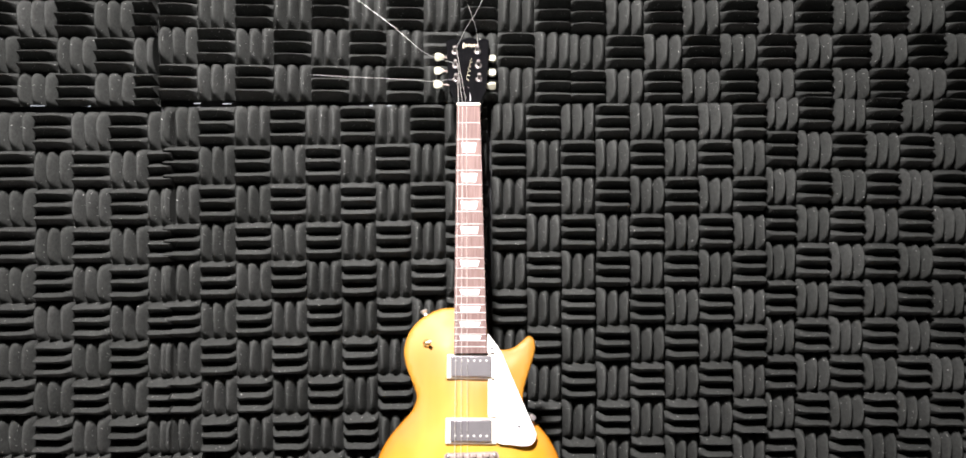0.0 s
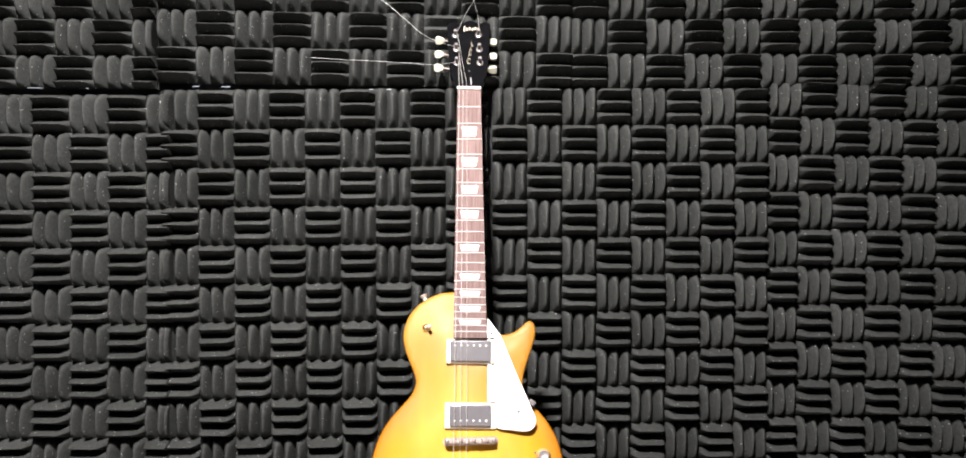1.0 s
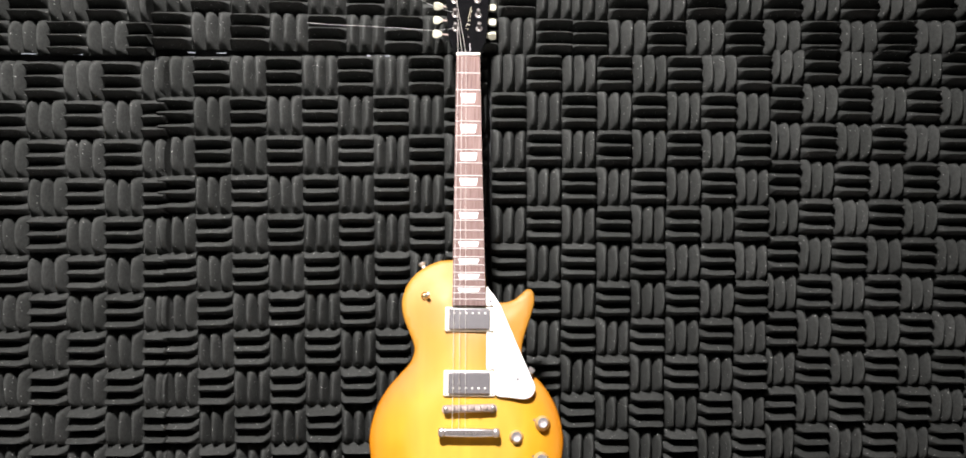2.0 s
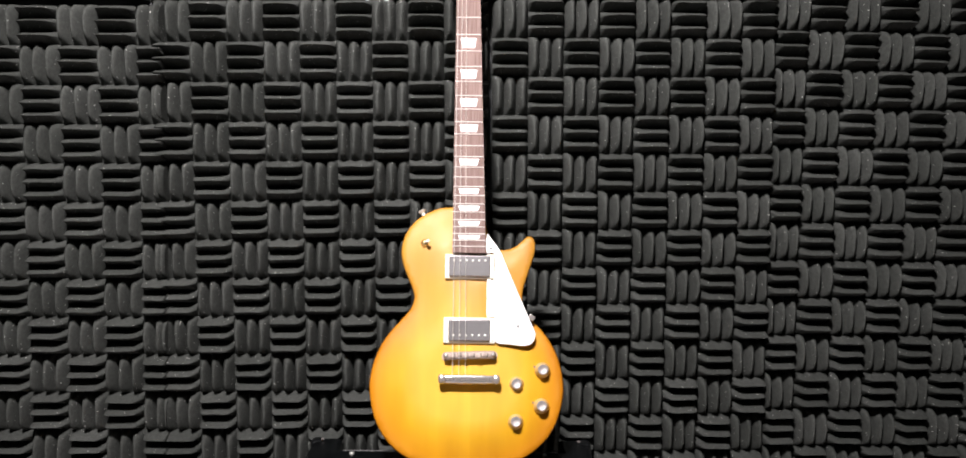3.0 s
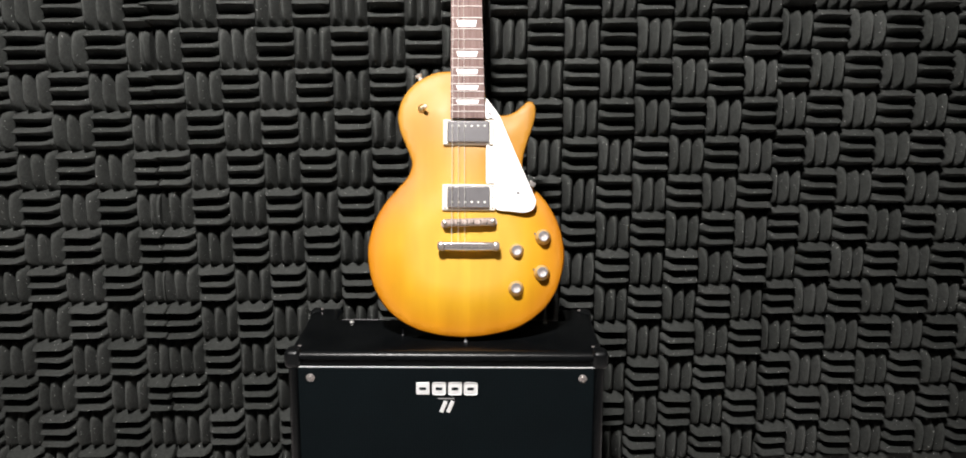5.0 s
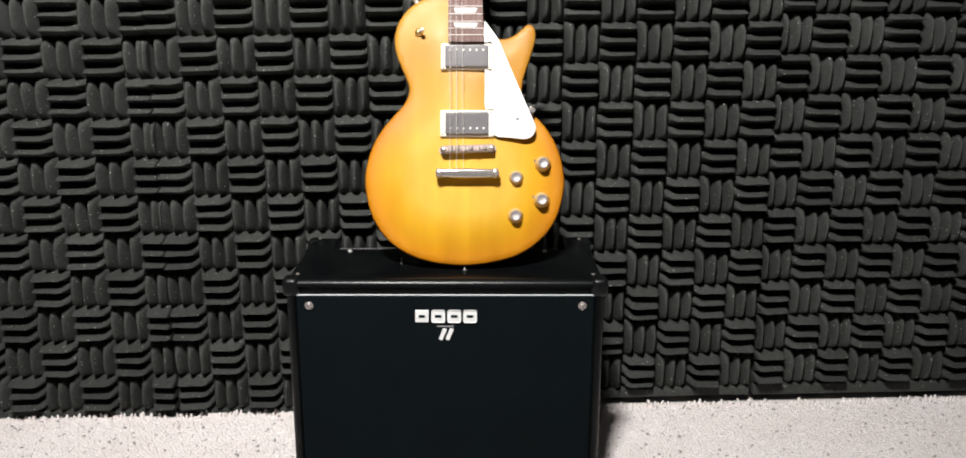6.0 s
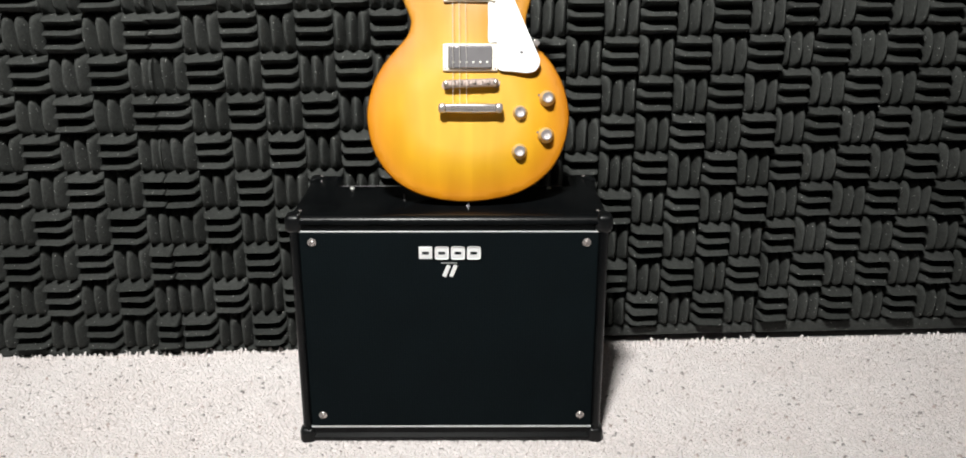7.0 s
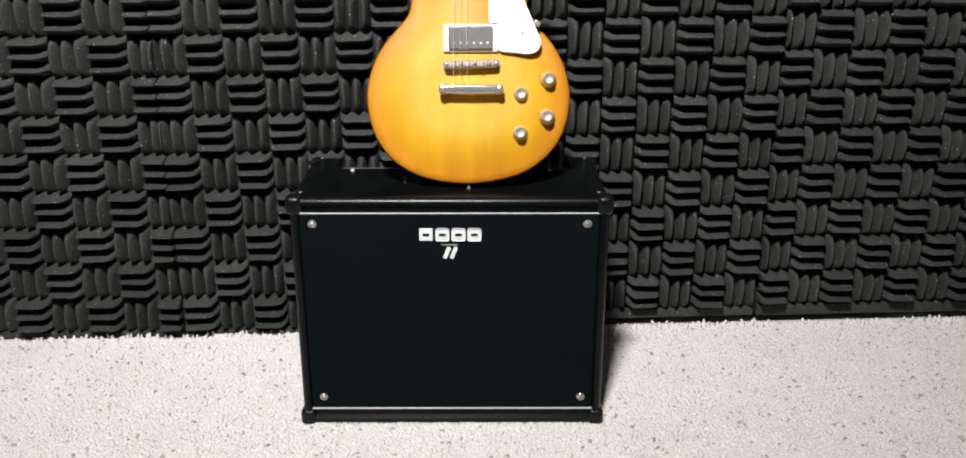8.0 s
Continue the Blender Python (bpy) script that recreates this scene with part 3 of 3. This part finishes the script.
def guitar_strings(parent):
    """Three wound strings still on; the other ends stick out loose from the posts."""
    for k in range(3):
        bx = -0.0265 + k * 0.0101
        nut = NECK @ Vector((-0.0102 - 0.0178 + k * 0.0071, NUT_Y + 0.0025, 0.0034))
        post = HEAD @ Vector((POSTS[2 - k][0] + 0.0034, POSTS[2 - k][1], 0.0045))
        line = [Vector((bx, -0.0760, 0.0215)), Vector((bx, -0.0440, 0.0205)), nut, post]
        part("string", tube(bmesh.new(), line, (0.00042, 0.00035, 0.00029)[k], 6), WOUND, parent, "wound steel string")


def loose_string(parent, points):
    path = smooth_loop(points, 8, False)
    part("loose_string_end", tube(bmesh.new(), [HEAD @ (p + Vector((0, 0.0048, 0))) for p in path], 0.00027, 5), STEEL, parent, "loose uncut string end")


def build_guitar():
    g = thing("electric_guitar", GUITAR, "honey amber electric guitar leaning back on the amplifier top", "guitar")
    guitar_body(g)
    guitar_neck(g)
    headstock(g)
    pickup(g, -0.0015, 0.1005, 0.0800, 0.0405, False)
    pickup(g, -0.0008, -0.0030, 0.0830, 0.0415, True)
    # bridge with saddles on two posts
    br = part("bridge", box(bmesh.new(), (0.0, -0.0430, 0.0125), (0.0830, 0.0125, 0.0105), 0.0048, 3, Euler((0, 0, radians(2.0))).to_matrix()), WORN, g, "aged nickel bridge")
    for k in range(6):
        bm = box(bmesh.new(), (-0.0262 + k * 0.0103, -0.0430 + (0.0018 if k % 2 else -0.0012), 0.0185), (0.0058, 0.0060, 0.0034), 0.0006, 1)
        part("saddle", bm, WORN, br)
    for k in range(6):
        part("saddle_slot", box(bmesh.new(), (-0.0236 + k * 0.0103, -0.0432 + 0.0004 * (k % 2), 0.0178), (0.0022, 0.0062, 0.0024), 0), DARK, br)
    for x in (-0.0370, 0.0372):
        part("bridge_post", lathe(bmesh.new(), [(0.0, -0.006), (0.0036, -0.006), (0.0036, 0.018), (0.0028, 0.0188), (0.0, 0.0188)], on_top(x, -0.0430 + x * 0.035), 16), CHROME, br)
        part("thumb_wheel", lathe(bmesh.new(), [(0.0, 0.0005), (0.0070, 0.0005), (0.0070, 0.0028), (0.0, 0.0028)], on_top(x, -0.0430 + x * 0.035), 20), WORN, br)
    # stop bar on two slotted studs
    bar = [Vector(p) for p in ((-0.0400, -0.0745), (-0.0405, -0.0870), (-0.0200, -0.0878), (0.0, -0.0880), (0.0200, -0.0878), (0.0402, -0.0870), (0.0398, -0.0745), (0.0200, -0.0738), (0.0, -0.0735), (-0.0200, -0.0738))]
    tp = part("stop_bar", slab(bmesh.new(), [(p.x, p.y) for p in bar], 0.0090, 0.0225, 0.0034), POLISH, g, "polished chrome stop bar")
    for x in (-0.0425, 0.0420):
        part("lug", box(bmesh.new(), (x, -0.0805, 0.0160), (0.0120, 0.0150, 0.0125), 0.0042, 3), CHROME, tp)
        stud = lathe(bmesh.new(), [(0.0, -0.006), (0.0050, -0.006), (0.0050, 0.006), (0.0040, 0.0065), (0.0040, 0.0215), (0.0058, 0.0222), (0.0058, 0.0242), (0.0048, 0.0252), (0.0, 0.0255)], on_top(x, -0.0805), 20)
        part("stud", stud, CHROME, tp)
    for x, y in ((0.1160, -0.0640), (0.0745, -0.0860), (0.1140, -0.1200), (0.0735, -0.1445)):
        knob(g, x, y)
    # white scratch plate on its bracket
    plate = smooth_loop([(0.0255, 0.1530), (0.0300, 0.1500), (0.0470, 0.1270), (0.0560, 0.1060), (0.0800, 0.0500), (0.1005, 0.0030), (0.1045, -0.0100), (0.0990, -0.0225), (0.0860, -0.0270),
                         (0.0640, -0.0250), (0.0430, -0.0225), (0.0403, -0.0100), (0.0402, 0.0165), (0.0340, 0.0188), (0.0265, 0.0200), (0.0262, 0.0500), (0.0262, 0.0770), (0.0300, 0.0795), (0.0380, 0.0800), (0.0380, 0.1210), (0.0255, 0.1225)], 3)
    pg = part("scratch_plate", slab(bmesh.new(), [(p.x, p.y) for p in plate], 0.0052, 0.0078, 0.0008), WHITE, g, "white scratch plate")
    for x, y in ((0.0765, 0.0040), (0.0325, 0.1300)):
        part("plate_screw", lathe(bmesh.new(), [(0.0, 0.0070), (0.0026, 0.0072), (0.0022, 0.0084), (0.0, 0.0088)], on_top(x, y), 12), COVER, pg)
    part("bracket", box(bmesh.new(), (0.0985, 0.0190, -0.0020), (0.0110, 0.0085, 0.0130), 0.0015, 2, Euler((0, 0, radians(-38))).to_matrix()), CHROME, pg, "bent metal plate bracket")
    # selector switch
    sw = part("switch_washer", lathe(bmesh.new(), [(0.0, -0.0065), (0.0068, -0.0065), (0.0068, -0.0040), (0.0056, -0.0030), (0.0046, -0.0010), (0.0030, 0.0), (0.0, 0.0)], on_top(-0.0755, 0.1400), 20), BRASS, g, "toggle switch with a ringed washer")
    part("switch_lever", lathe(bmesh.new(), [(0.0, -0.002), (0.0020, -0.002), (0.0018, 0.006), (0.0030, 0.010), (0.0032, 0.0145), (0.0020, 0.0165), (0.0, 0.017)], on_top(-0.0755, 0.1400, -0.001) @ pose(0, 0, 0, 0, 24, 0), 14), CREAM, sw)
    # strap buttons at the shoulder and the tail
    prof = [(0.0, 0.0), (0.0062, 0.0), (0.0046, 0.0030), (0.0034, 0.0070), (0.0060, 0.0105), (0.0068, 0.0125), (0.0050, 0.0138), (0.0, 0.0140)]
    part("strap_button", lathe(bmesh.new(), prof, Matrix.Translation((-0.0785, 0.1890, -0.030)) @ pose(0, 0, 0, -90, 0, 25), 18), STEEL, g)
    part("end_button", lathe(bmesh.new(), [(r * 0.55, h * 0.62) for r, h in prof], Matrix.Translation((-0.0045, -0.2212, -0.020)) @ pose(0, 0, 0, 90, 0, 0), 18), COVER, g)
    guitar_strings(g)
    loose_string(g, [(-0.0222, 0.0913, 0.0027), (-0.0448, 0.0907, 0.0117), (-0.0695, 0.0937, 0.0216), (-0.0897, 0.0999, 0.031), (-0.1145, 0.117, 0.0434), (-0.1484, 0.1398, 0.0592), (-0.2049, 0.1742, 0.0817), (-0.2275, 0.1897, 0.0909)])
    loose_string(g, [(-0.0227, 0.0579, 0.0017), (-0.0405, 0.049, 0.0068), (-0.0683, 0.0423, 0.011), (-0.1127, 0.041, 0.0172), (-0.1794, 0.041, 0.0219), (-0.2349, 0.0413, 0.0244), (-0.2858, 0.0426, 0.0275)])
    loose_string(g, [(-0.026, 0.1179, 0.0068), (-0.0156, 0.1323, 0.0246), (-0.0052, 0.1431, 0.0425), (0.0096, 0.1578, 0.0593), (0.0243, 0.1782, 0.0795), (0.0343, 0.1975, 0.0943)])
    loose_string(g, [(0.0167, 0.1181, 0.0069), (0.0154, 0.1365, 0.0236), (0.0119, 0.1446, 0.0411), (0.0039, 0.1597, 0.0605), (-0.0052, 0.1781, 0.0794), (-0.0132, 0.1973, 0.0942)])
    return g


build_guitar()


# ---------------------------------------------------------------- amplifier
AMP_W, AMP_D, AMP_H = 0.484, 0.236, 0.3900
AMP = pose(-0.0290, 1.366, -0.0145)          # at the middle of the front's foot


def chrome_screw(x, z):
    m = Matrix.Translation((x, 0.002, z)) @ pose(0, 0, 0, 90, 0, 0)
    return lathe(bmesh.new(), [(0.0, 0.0), (0.0066, 0.0), (0.0068, 0.0012), (0.0055, 0.0026), (0.0044, 0.0020), (0.0042, 0.0030), (0.0024, 0.0040), (0.0, 0.0042)], m, 24)


def build_amp():
    a = thing("guitar_amplifier", AMP, "black guitar amplifier cabinet standing on the carpet", "amplifier")
    notch_x, notch_y, notch_z = 0.190, 0.172, 0.034       # the sunken control deck at the back of the top
    bm = box(bmesh.new(), (0, notch_y / 2, AMP_H / 2), (AMP_W, notch_y, AMP_H), 0.012, 5)
    front = min(bm.faces, key=lambda f: (round(f.calc_center_median().y, 4), -f.calc_area()))
    bmesh.ops.inset_region(bm, faces=[front], thickness=0.0070, depth=0.0)
    bmesh.ops.translate(bm, vec=(0, 0.0065, 0), verts=front.verts)
    box(bm, (0, (notch_y - 0.02 + AMP_D) / 2, (AMP_H - notch_z) / 2), (AMP_W - 0.0008, AMP_D - notch_y + 0.02, AMP_H - notch_z - 0.0008), 0.006, 3)
    for side in (-1, 1):
        box(bm, (side * (AMP_W / 2 + notch_x) / 2, (notch_y - 0.02 + AMP_D) / 2, AMP_H / 2), (AMP_W / 2 - notch_x - 0.0004, AMP_D - notch_y + 0.021, AMP_H - 0.0006), 0.008, 4)
    part("cabinet", bm, TOLEX, a, "black textured vinyl cabinet")
    deck = part("control_deck", box(bmesh.new(), (0, 0.205, AMP_H - notch_z + 0.0015), (2 * notch_x - 0.006, 0.058, 0.003), 0.001, 1), RUBBER, a, "sunken black control deck")
    part("deck_trim", tube(bmesh.new(), [(-notch_x + 0.006, notch_y + 0.0005, AMP_H - 0.0022), (notch_x - 0.006, notch_y + 0.0005, AMP_H - 0.0022)], 0.0007, 6), COVER, deck)
    for x in (-0.1640, 0.1605):
        part("top_screw", lathe(bmesh.new(), [(0.0, -0.0010), (0.0040, -0.0010), (0.0040, 0.0006), (0.0032, 0.0024), (0.0, 0.0030)], Matrix.Translation((x, 0.150, AMP_H)), 14), STEEL, a)
    part("top_stud", lathe(bmesh.new(), [(0.0, -0.0010), (0.0020, -0.0010), (0.0016, 0.0040), (0.0022, 0.0085), (0.0014, 0.0105), (0.0, 0.0110)], Matrix.Translation((-0.0724, 0.0817, AMP_H)), 12), COVER, a, "small grey stud")
    low, high = 0.0320, 0.3630
    grille = part("grille", box(bmesh.new(), (0, 0.0060, (low + high) / 2), (0.4520, 0.0080, high - low), 0.0022, 2), GRILLE, a, "black woven grille cloth panel")
    for z, t in ((high + 0.0016, 0.0026), (low - 0.0018, 0.0034)):
        part("piping", tube(bmesh.new(), [(-0.2265, 0.0035, z), (0.2265, 0.0035, z)], t / 2, 8), PIPING, a, "silver piping line")
    for x in (-0.2070, 0.2080):
        for z in (0.3480, 0.0522):
            s = part("grille_screw", chrome_screw(x, z), CHROME, a, "chrome screw in a cup washer")
            part("screw_slot", box(bmesh.new(), (x, -0.0022, z), (0.0036, 0.0008, 0.0009), 0, turn=Euler((0, radians(35), 0)).to_matrix()), DARK, s)
    # moulded corner guards
    for sx in (-1, 1):
        for y0, sy in ((0.0, 1), (AMP_D, -1)):
            for z0, sz in ((0.0, 1), (AMP_H, -1)):
                reach = 0.030
                bm = box(bmesh.new(), (sx * (AMP_W / 2 - 0.0080), y0 + sy * (reach / 2 - 0.0022), z0 + sz * (reach / 2 - 0.0018)), (0.026, reach, reach), 0.0090, 4)
                guard = part("corner_guard", bm, RUBBER, a, "black moulded corner guard")
                if sz < 0:
                    m = Matrix.Translation((sx * (AMP_W / 2 - 0.017), y0 + sy * 0.019, AMP_H + 0.0026))
                    part("guard_screw", lathe(bmesh.new(), [(0.0, 0.0), (0.0030, 0.0), (0.0026, 0.0014), (0.0, 0.0018)], m, 12), CHROME, guard)
    for x in (-0.196, 0.196):
        for y in (0.038, AMP_D - 0.038):
            part("foot", lathe(bmesh.new(), [(0.0, 0.001), (0.016, 0.001), (0.015, -0.0040), (0.013, -0.0050), (0.0, -0.0050)], Matrix.Translation((x, y, 0)), 20), RUBBER, a)
    # the badge: four plain blocks, a thin rule and a small plain emblem
    badge = part("badge", box(bmesh.new(), (-0.0360, 0.0012, 0.3315), (0.0205, 0.0022, 0.0200), 0.0015, 2), PRINT, a, "white badge of plain blocks")
    for x in (-0.0112, 0.0132, 0.0372):
        part("badge_block", box(bmesh.new(), (x, 0.0012, 0.3315), (0.0215, 0.0022, 0.0200), 0.0035, 2), PRINT, badge)
    for x in (-0.0360, -0.0112, 0.0132, 0.0372):
        part("badge_gap", box(bmesh.new(), (x, -0.0001, 0.3315), (0.0100, 0.0008, 0.0042), 0), GRILLE, badge)
    part("badge_rule", box(bmesh.new(), (-0.0005, 0.0014, 0.3150), (0.0250, 0.0018, 0.0014), 0), GREY_PRINT, badge)
    em = part("emblem", box(bmesh.new(), (-0.0045, 0.0014, 0.3020), (0.0062, 0.0018, 0.0200), 0.0008, 1, Euler((0, radians(22), 0)).to_matrix()), PRINT, badge, "white emblem of two slanted bars")
    part("emblem_bar", box(bmesh.new(), (0.0060, 0.0014, 0.3020), (0.0062, 0.0018, 0.0200), 0.0008, 1, Euler((0, radians(22), 0)).to_matrix()), PRINT, em)
    return a


build_amp()


# ---------------------------------------------------------------- foam panels on the wall
DEEP = 0.040


def foam_block(upright, seed, clip):
    """One block of three parallel wedge ribs, 1 by 1, cut off at the edges named in clip (left, right, low, high)."""
    rng = random.Random(seed)
    verts, faces = [], []
    across = (0.0, 0.16, 0.34, 0.45, 0.5, 0.55, 0.66, 0.84, 1.0)
    along = (0.0, 0.05, 0.11, 0.19, 0.35, 0.5, 0.65, 0.81, 0.89, 0.95, 1.0)
    for rib in range(3):
        first = len(verts)
        bend, tip, shift = rng.uniform(-0.022, 0.022) * (1.0 if upright else 0.5), rng.uniform(0.90, 1.05), rng.uniform(-0.02, 0.02)
        phase = rng.uniform(0, 6.28)
        for i, s in enumerate(across):
            for j, t in enumerate(along):
                q = abs(2 * s - 1)
                ridge = 1 - q ** (1.75 if upright else 1.0)
                ridge = ridge if q > 0.15 else ridge * 0.96 + 0.02
                hip = min(1.0, min(t, 1 - t) / (0.32 if upright else 0.15))
                hip = 0.24 + 0.76 * (1 - (1 - hip) ** (2.2 if upright else 1.6))
                h = DEEP * (0.98 if upright else 1.14) * tip * ridge * hip * (1 + 0.03 * math.sin(4 * t + phase))
                sway = ridge * (bend * math.sin(math.pi * t) + shift * 0.8 + (0.010 if upright else 0.005) * math.sin(7 * t + phase))
                a = (rib + s) / 3 + sway
                if not upright:
                    a += 0.022 * ridge
                x, z = (a, t) if upright else (t, a)
                x, z = min(max(x, clip[0]), clip[1]), min(max(z, clip[2]), clip[3])
                verts.append((x, -h, z))
        m = len(along)
        for i in range(len(across) - 1):
            for j in range(m - 1):
                k = first + i * m + j
                faces.append((k, k + 1, k + m + 1, k + m) if not upright else (k, k + m, k + m + 1, k + 1))
    # thin backing so that no gap opens between ribs
    me = bpy.data.meshes.new("foam_block")
    me.from_pydata(verts, [], faces)
    me.polygons.foreach_set("use_smooth", [True] * len(me.polygons))
    me.materials.append(FOAM)
    return me


WHOLE = (0.0, 1.0, 0.0, 1.0)
STOCK = {up: [foam_block(up, 10 * k + up, WHOLE) for k in range(7)] for up in (True, False)}
CUT = {}


def foam_panel(across, up, label, cols, rows, cut=WHOLE, forward=0.0, lip=0.0):
    """A sheet of ribbed blocks laid chequerwise. across and up give the place along the wall and the height of the
    corner between blocks u, v as 1, u, v, uv and vv terms: soft sheets hang a little skewed and bowed.
    cut trims the outer columns and rows."""
    def at(u, v):
        return (sum(a * b for a, b in zip(across, (1, u, v, u * v, v * v))), sum(a * b for a, b in zip(up, (1, u, v, u * v, v * v))))

    rng = random.Random(int(across[0] * 1000) + rows)
    x0, z0 = at(0, 0)
    panel = thing("acoustic_foam_panel", WALL @ pose(x0, BASE - forward, z0), label, "foam panel", "foam panels on the wall")
    left, right, low, high = cut[0], cols - 1 + cut[1], cut[2], rows - 1 + cut[3]
    heights = [low + (high - low) * k / 6 for k in range(7)]
    edge = [at(left, v) for v in heights] + [at(right, v) for v in reversed(heights)]
    flat = slab(bmesh.new(), [(x - x0, z - z0) for x, z in edge], -0.0115, -0.0005)
    part("backing", moved(flat, pose(0, 0, 0, 90, 0, 0)), FOAM, panel, smooth=False)
    if lip:      # the uncut backing shows as a plain ledge under the ribs
        (xa, za), (xb, zb) = at(left, low), at(right, low)
        tilt = Euler((0, -math.atan2(zb - za, xb - xa), 0)).to_matrix()
        ledge = box(bmesh.new(), ((xa + xb) / 2 - x0, -0.009, (za + zb) / 2 - z0 - lip / 2), (xb - xa - 0.002, 0.019, lip), 0.002, 1, tilt)
        part("ledge", ledge, FOAM, panel)
    for c in range(cols):
        for r in range(rows):
            upright = (c + r) % 2 == 1
            clip = (cut[0] if c == 0 else 0.0, cut[1] if c == cols - 1 else 1.0, cut[2] if r == 0 else 0.0, cut[3] if r == rows - 1 else 1.0)
            if clip == WHOLE:
                me = rng.choice(STOCK[upright])
            else:
                me = CUT.setdefault((upright, clip), foam_block(upright, c + r, clip))
            ob = part("foam_block", me, FOAM, panel)
            wx, wz = at(c + 0.5, r + 0.5)
            ux, uz = (a - b for a, b in zip(at(c + 1, r + 0.5), at(c, r + 0.5)))
            vx, vz = (a - b for a, b in zip(at(c + 0.5, r + 1), at(c + 0.5, r)))
            pressed = -0.075 < wx < 0.040 and 1.24 < wz < 1.29
            deep = 0.5 if pressed else rng.uniform(0.93, 1.05)
            ob.matrix_basis = Matrix(((ux, 0, vx, wx - x0 - (ux + vx) / 2), (0, deep, 0, 0), (uz, 0, vz, wz - z0 - (uz + vz) / 2), (0, 0, 0, 1)))
    return panel


CHARCOAL = "charcoal acoustic foam sheet with chequered wedge ribs"
foam_panel((-1.02036, 0.06779, 0.00088, 0.00008, -0.00008), (0.00518, -0.00072, 0.07056, 0.00012, 0.00001), CHARCOAL + ", trimmed at one edge", 7, 16, (0.0, 0.72, 0.0, 1.0), 0.004, 0.015)
foam_panel((-0.56457, 0.06670, -0.00155, -0.00002, 0.00002), (-0.00176, -0.00028, 0.07106, 0.00012, 0.00007), CHARCOAL + " and lint", 10, 16, (0.0, 0.22, 0.0, 1.0), 0.0, 0.009)
foam_panel((0.04674, 0.06569, -0.00032, 0.00009, -0.00002), (0.02373, 0.00032, 0.07165, 0.00004, 0.0), CHARCOAL, 8, 16, (0.0, 0.98, 0.0, 0.97), 0.0015, 0.019)
foam_panel((0.57100, 0.06565, -0.00158, 0.00014, 0.00009), (0.02937, 0.00001, 0.07304, -0.00001, -0.00001), CHARCOAL + ", sagging a little", 8, 16, (0.1, 1.0, 0.0, 0.84), 0.0, 0.024)
foam_panel((-1.06000, 0.07050, -0.00150, 0.0, 0.0), (1.14400, 0.00080, 0.06820, 0.0, 0.0), CHARCOAL + ", trimmed at one edge", 7, 9, (0.0, 0.63, 0.09, 1.0), 0.001)
foam_panel((-0.59191, 0.07129, -0.00060, 0.0, 0.0), (1.16777, 0.00016, 0.06872, 0.0, 0.0), CHARCOAL, 11, 9, forward=0.002)
foam_panel((0.18491, 0.07433, -0.00005, 0.0, 0.0), (1.16926, 0.00143, 0.06724, 0.0, 0.0), CHARCOAL, 13, 9)


# clear tape that shows at the seam between the sheets
TAPE = simple("clear_glossy_tape", (0.16, 0.18, 0.20), 0.3, vary=0.1)
for at, z, wide in ((-0.810, 1.1512, 0.040), (-0.722, 1.1515, 0.026), (-0.517, 1.1590, 0.020), (-0.462, 1.1590, 0.024), (-0.192, 1.1590, 0.010), (-0.158, 1.1590, 0.014)):
    strip = part("tape_strip", box(bmesh.new(), (0, 0, 0), (wide * 0.7, 0.0016, 0.0022), 0.0006, 1), TAPE)
    strip.matrix_world = WALL @ pose(at, BASE - 0.022, z, -40, 0, 1.0)
    tagged(strip, "short strip of clear glossy tape at the foam seam", "tape", "tape strips at the seam")
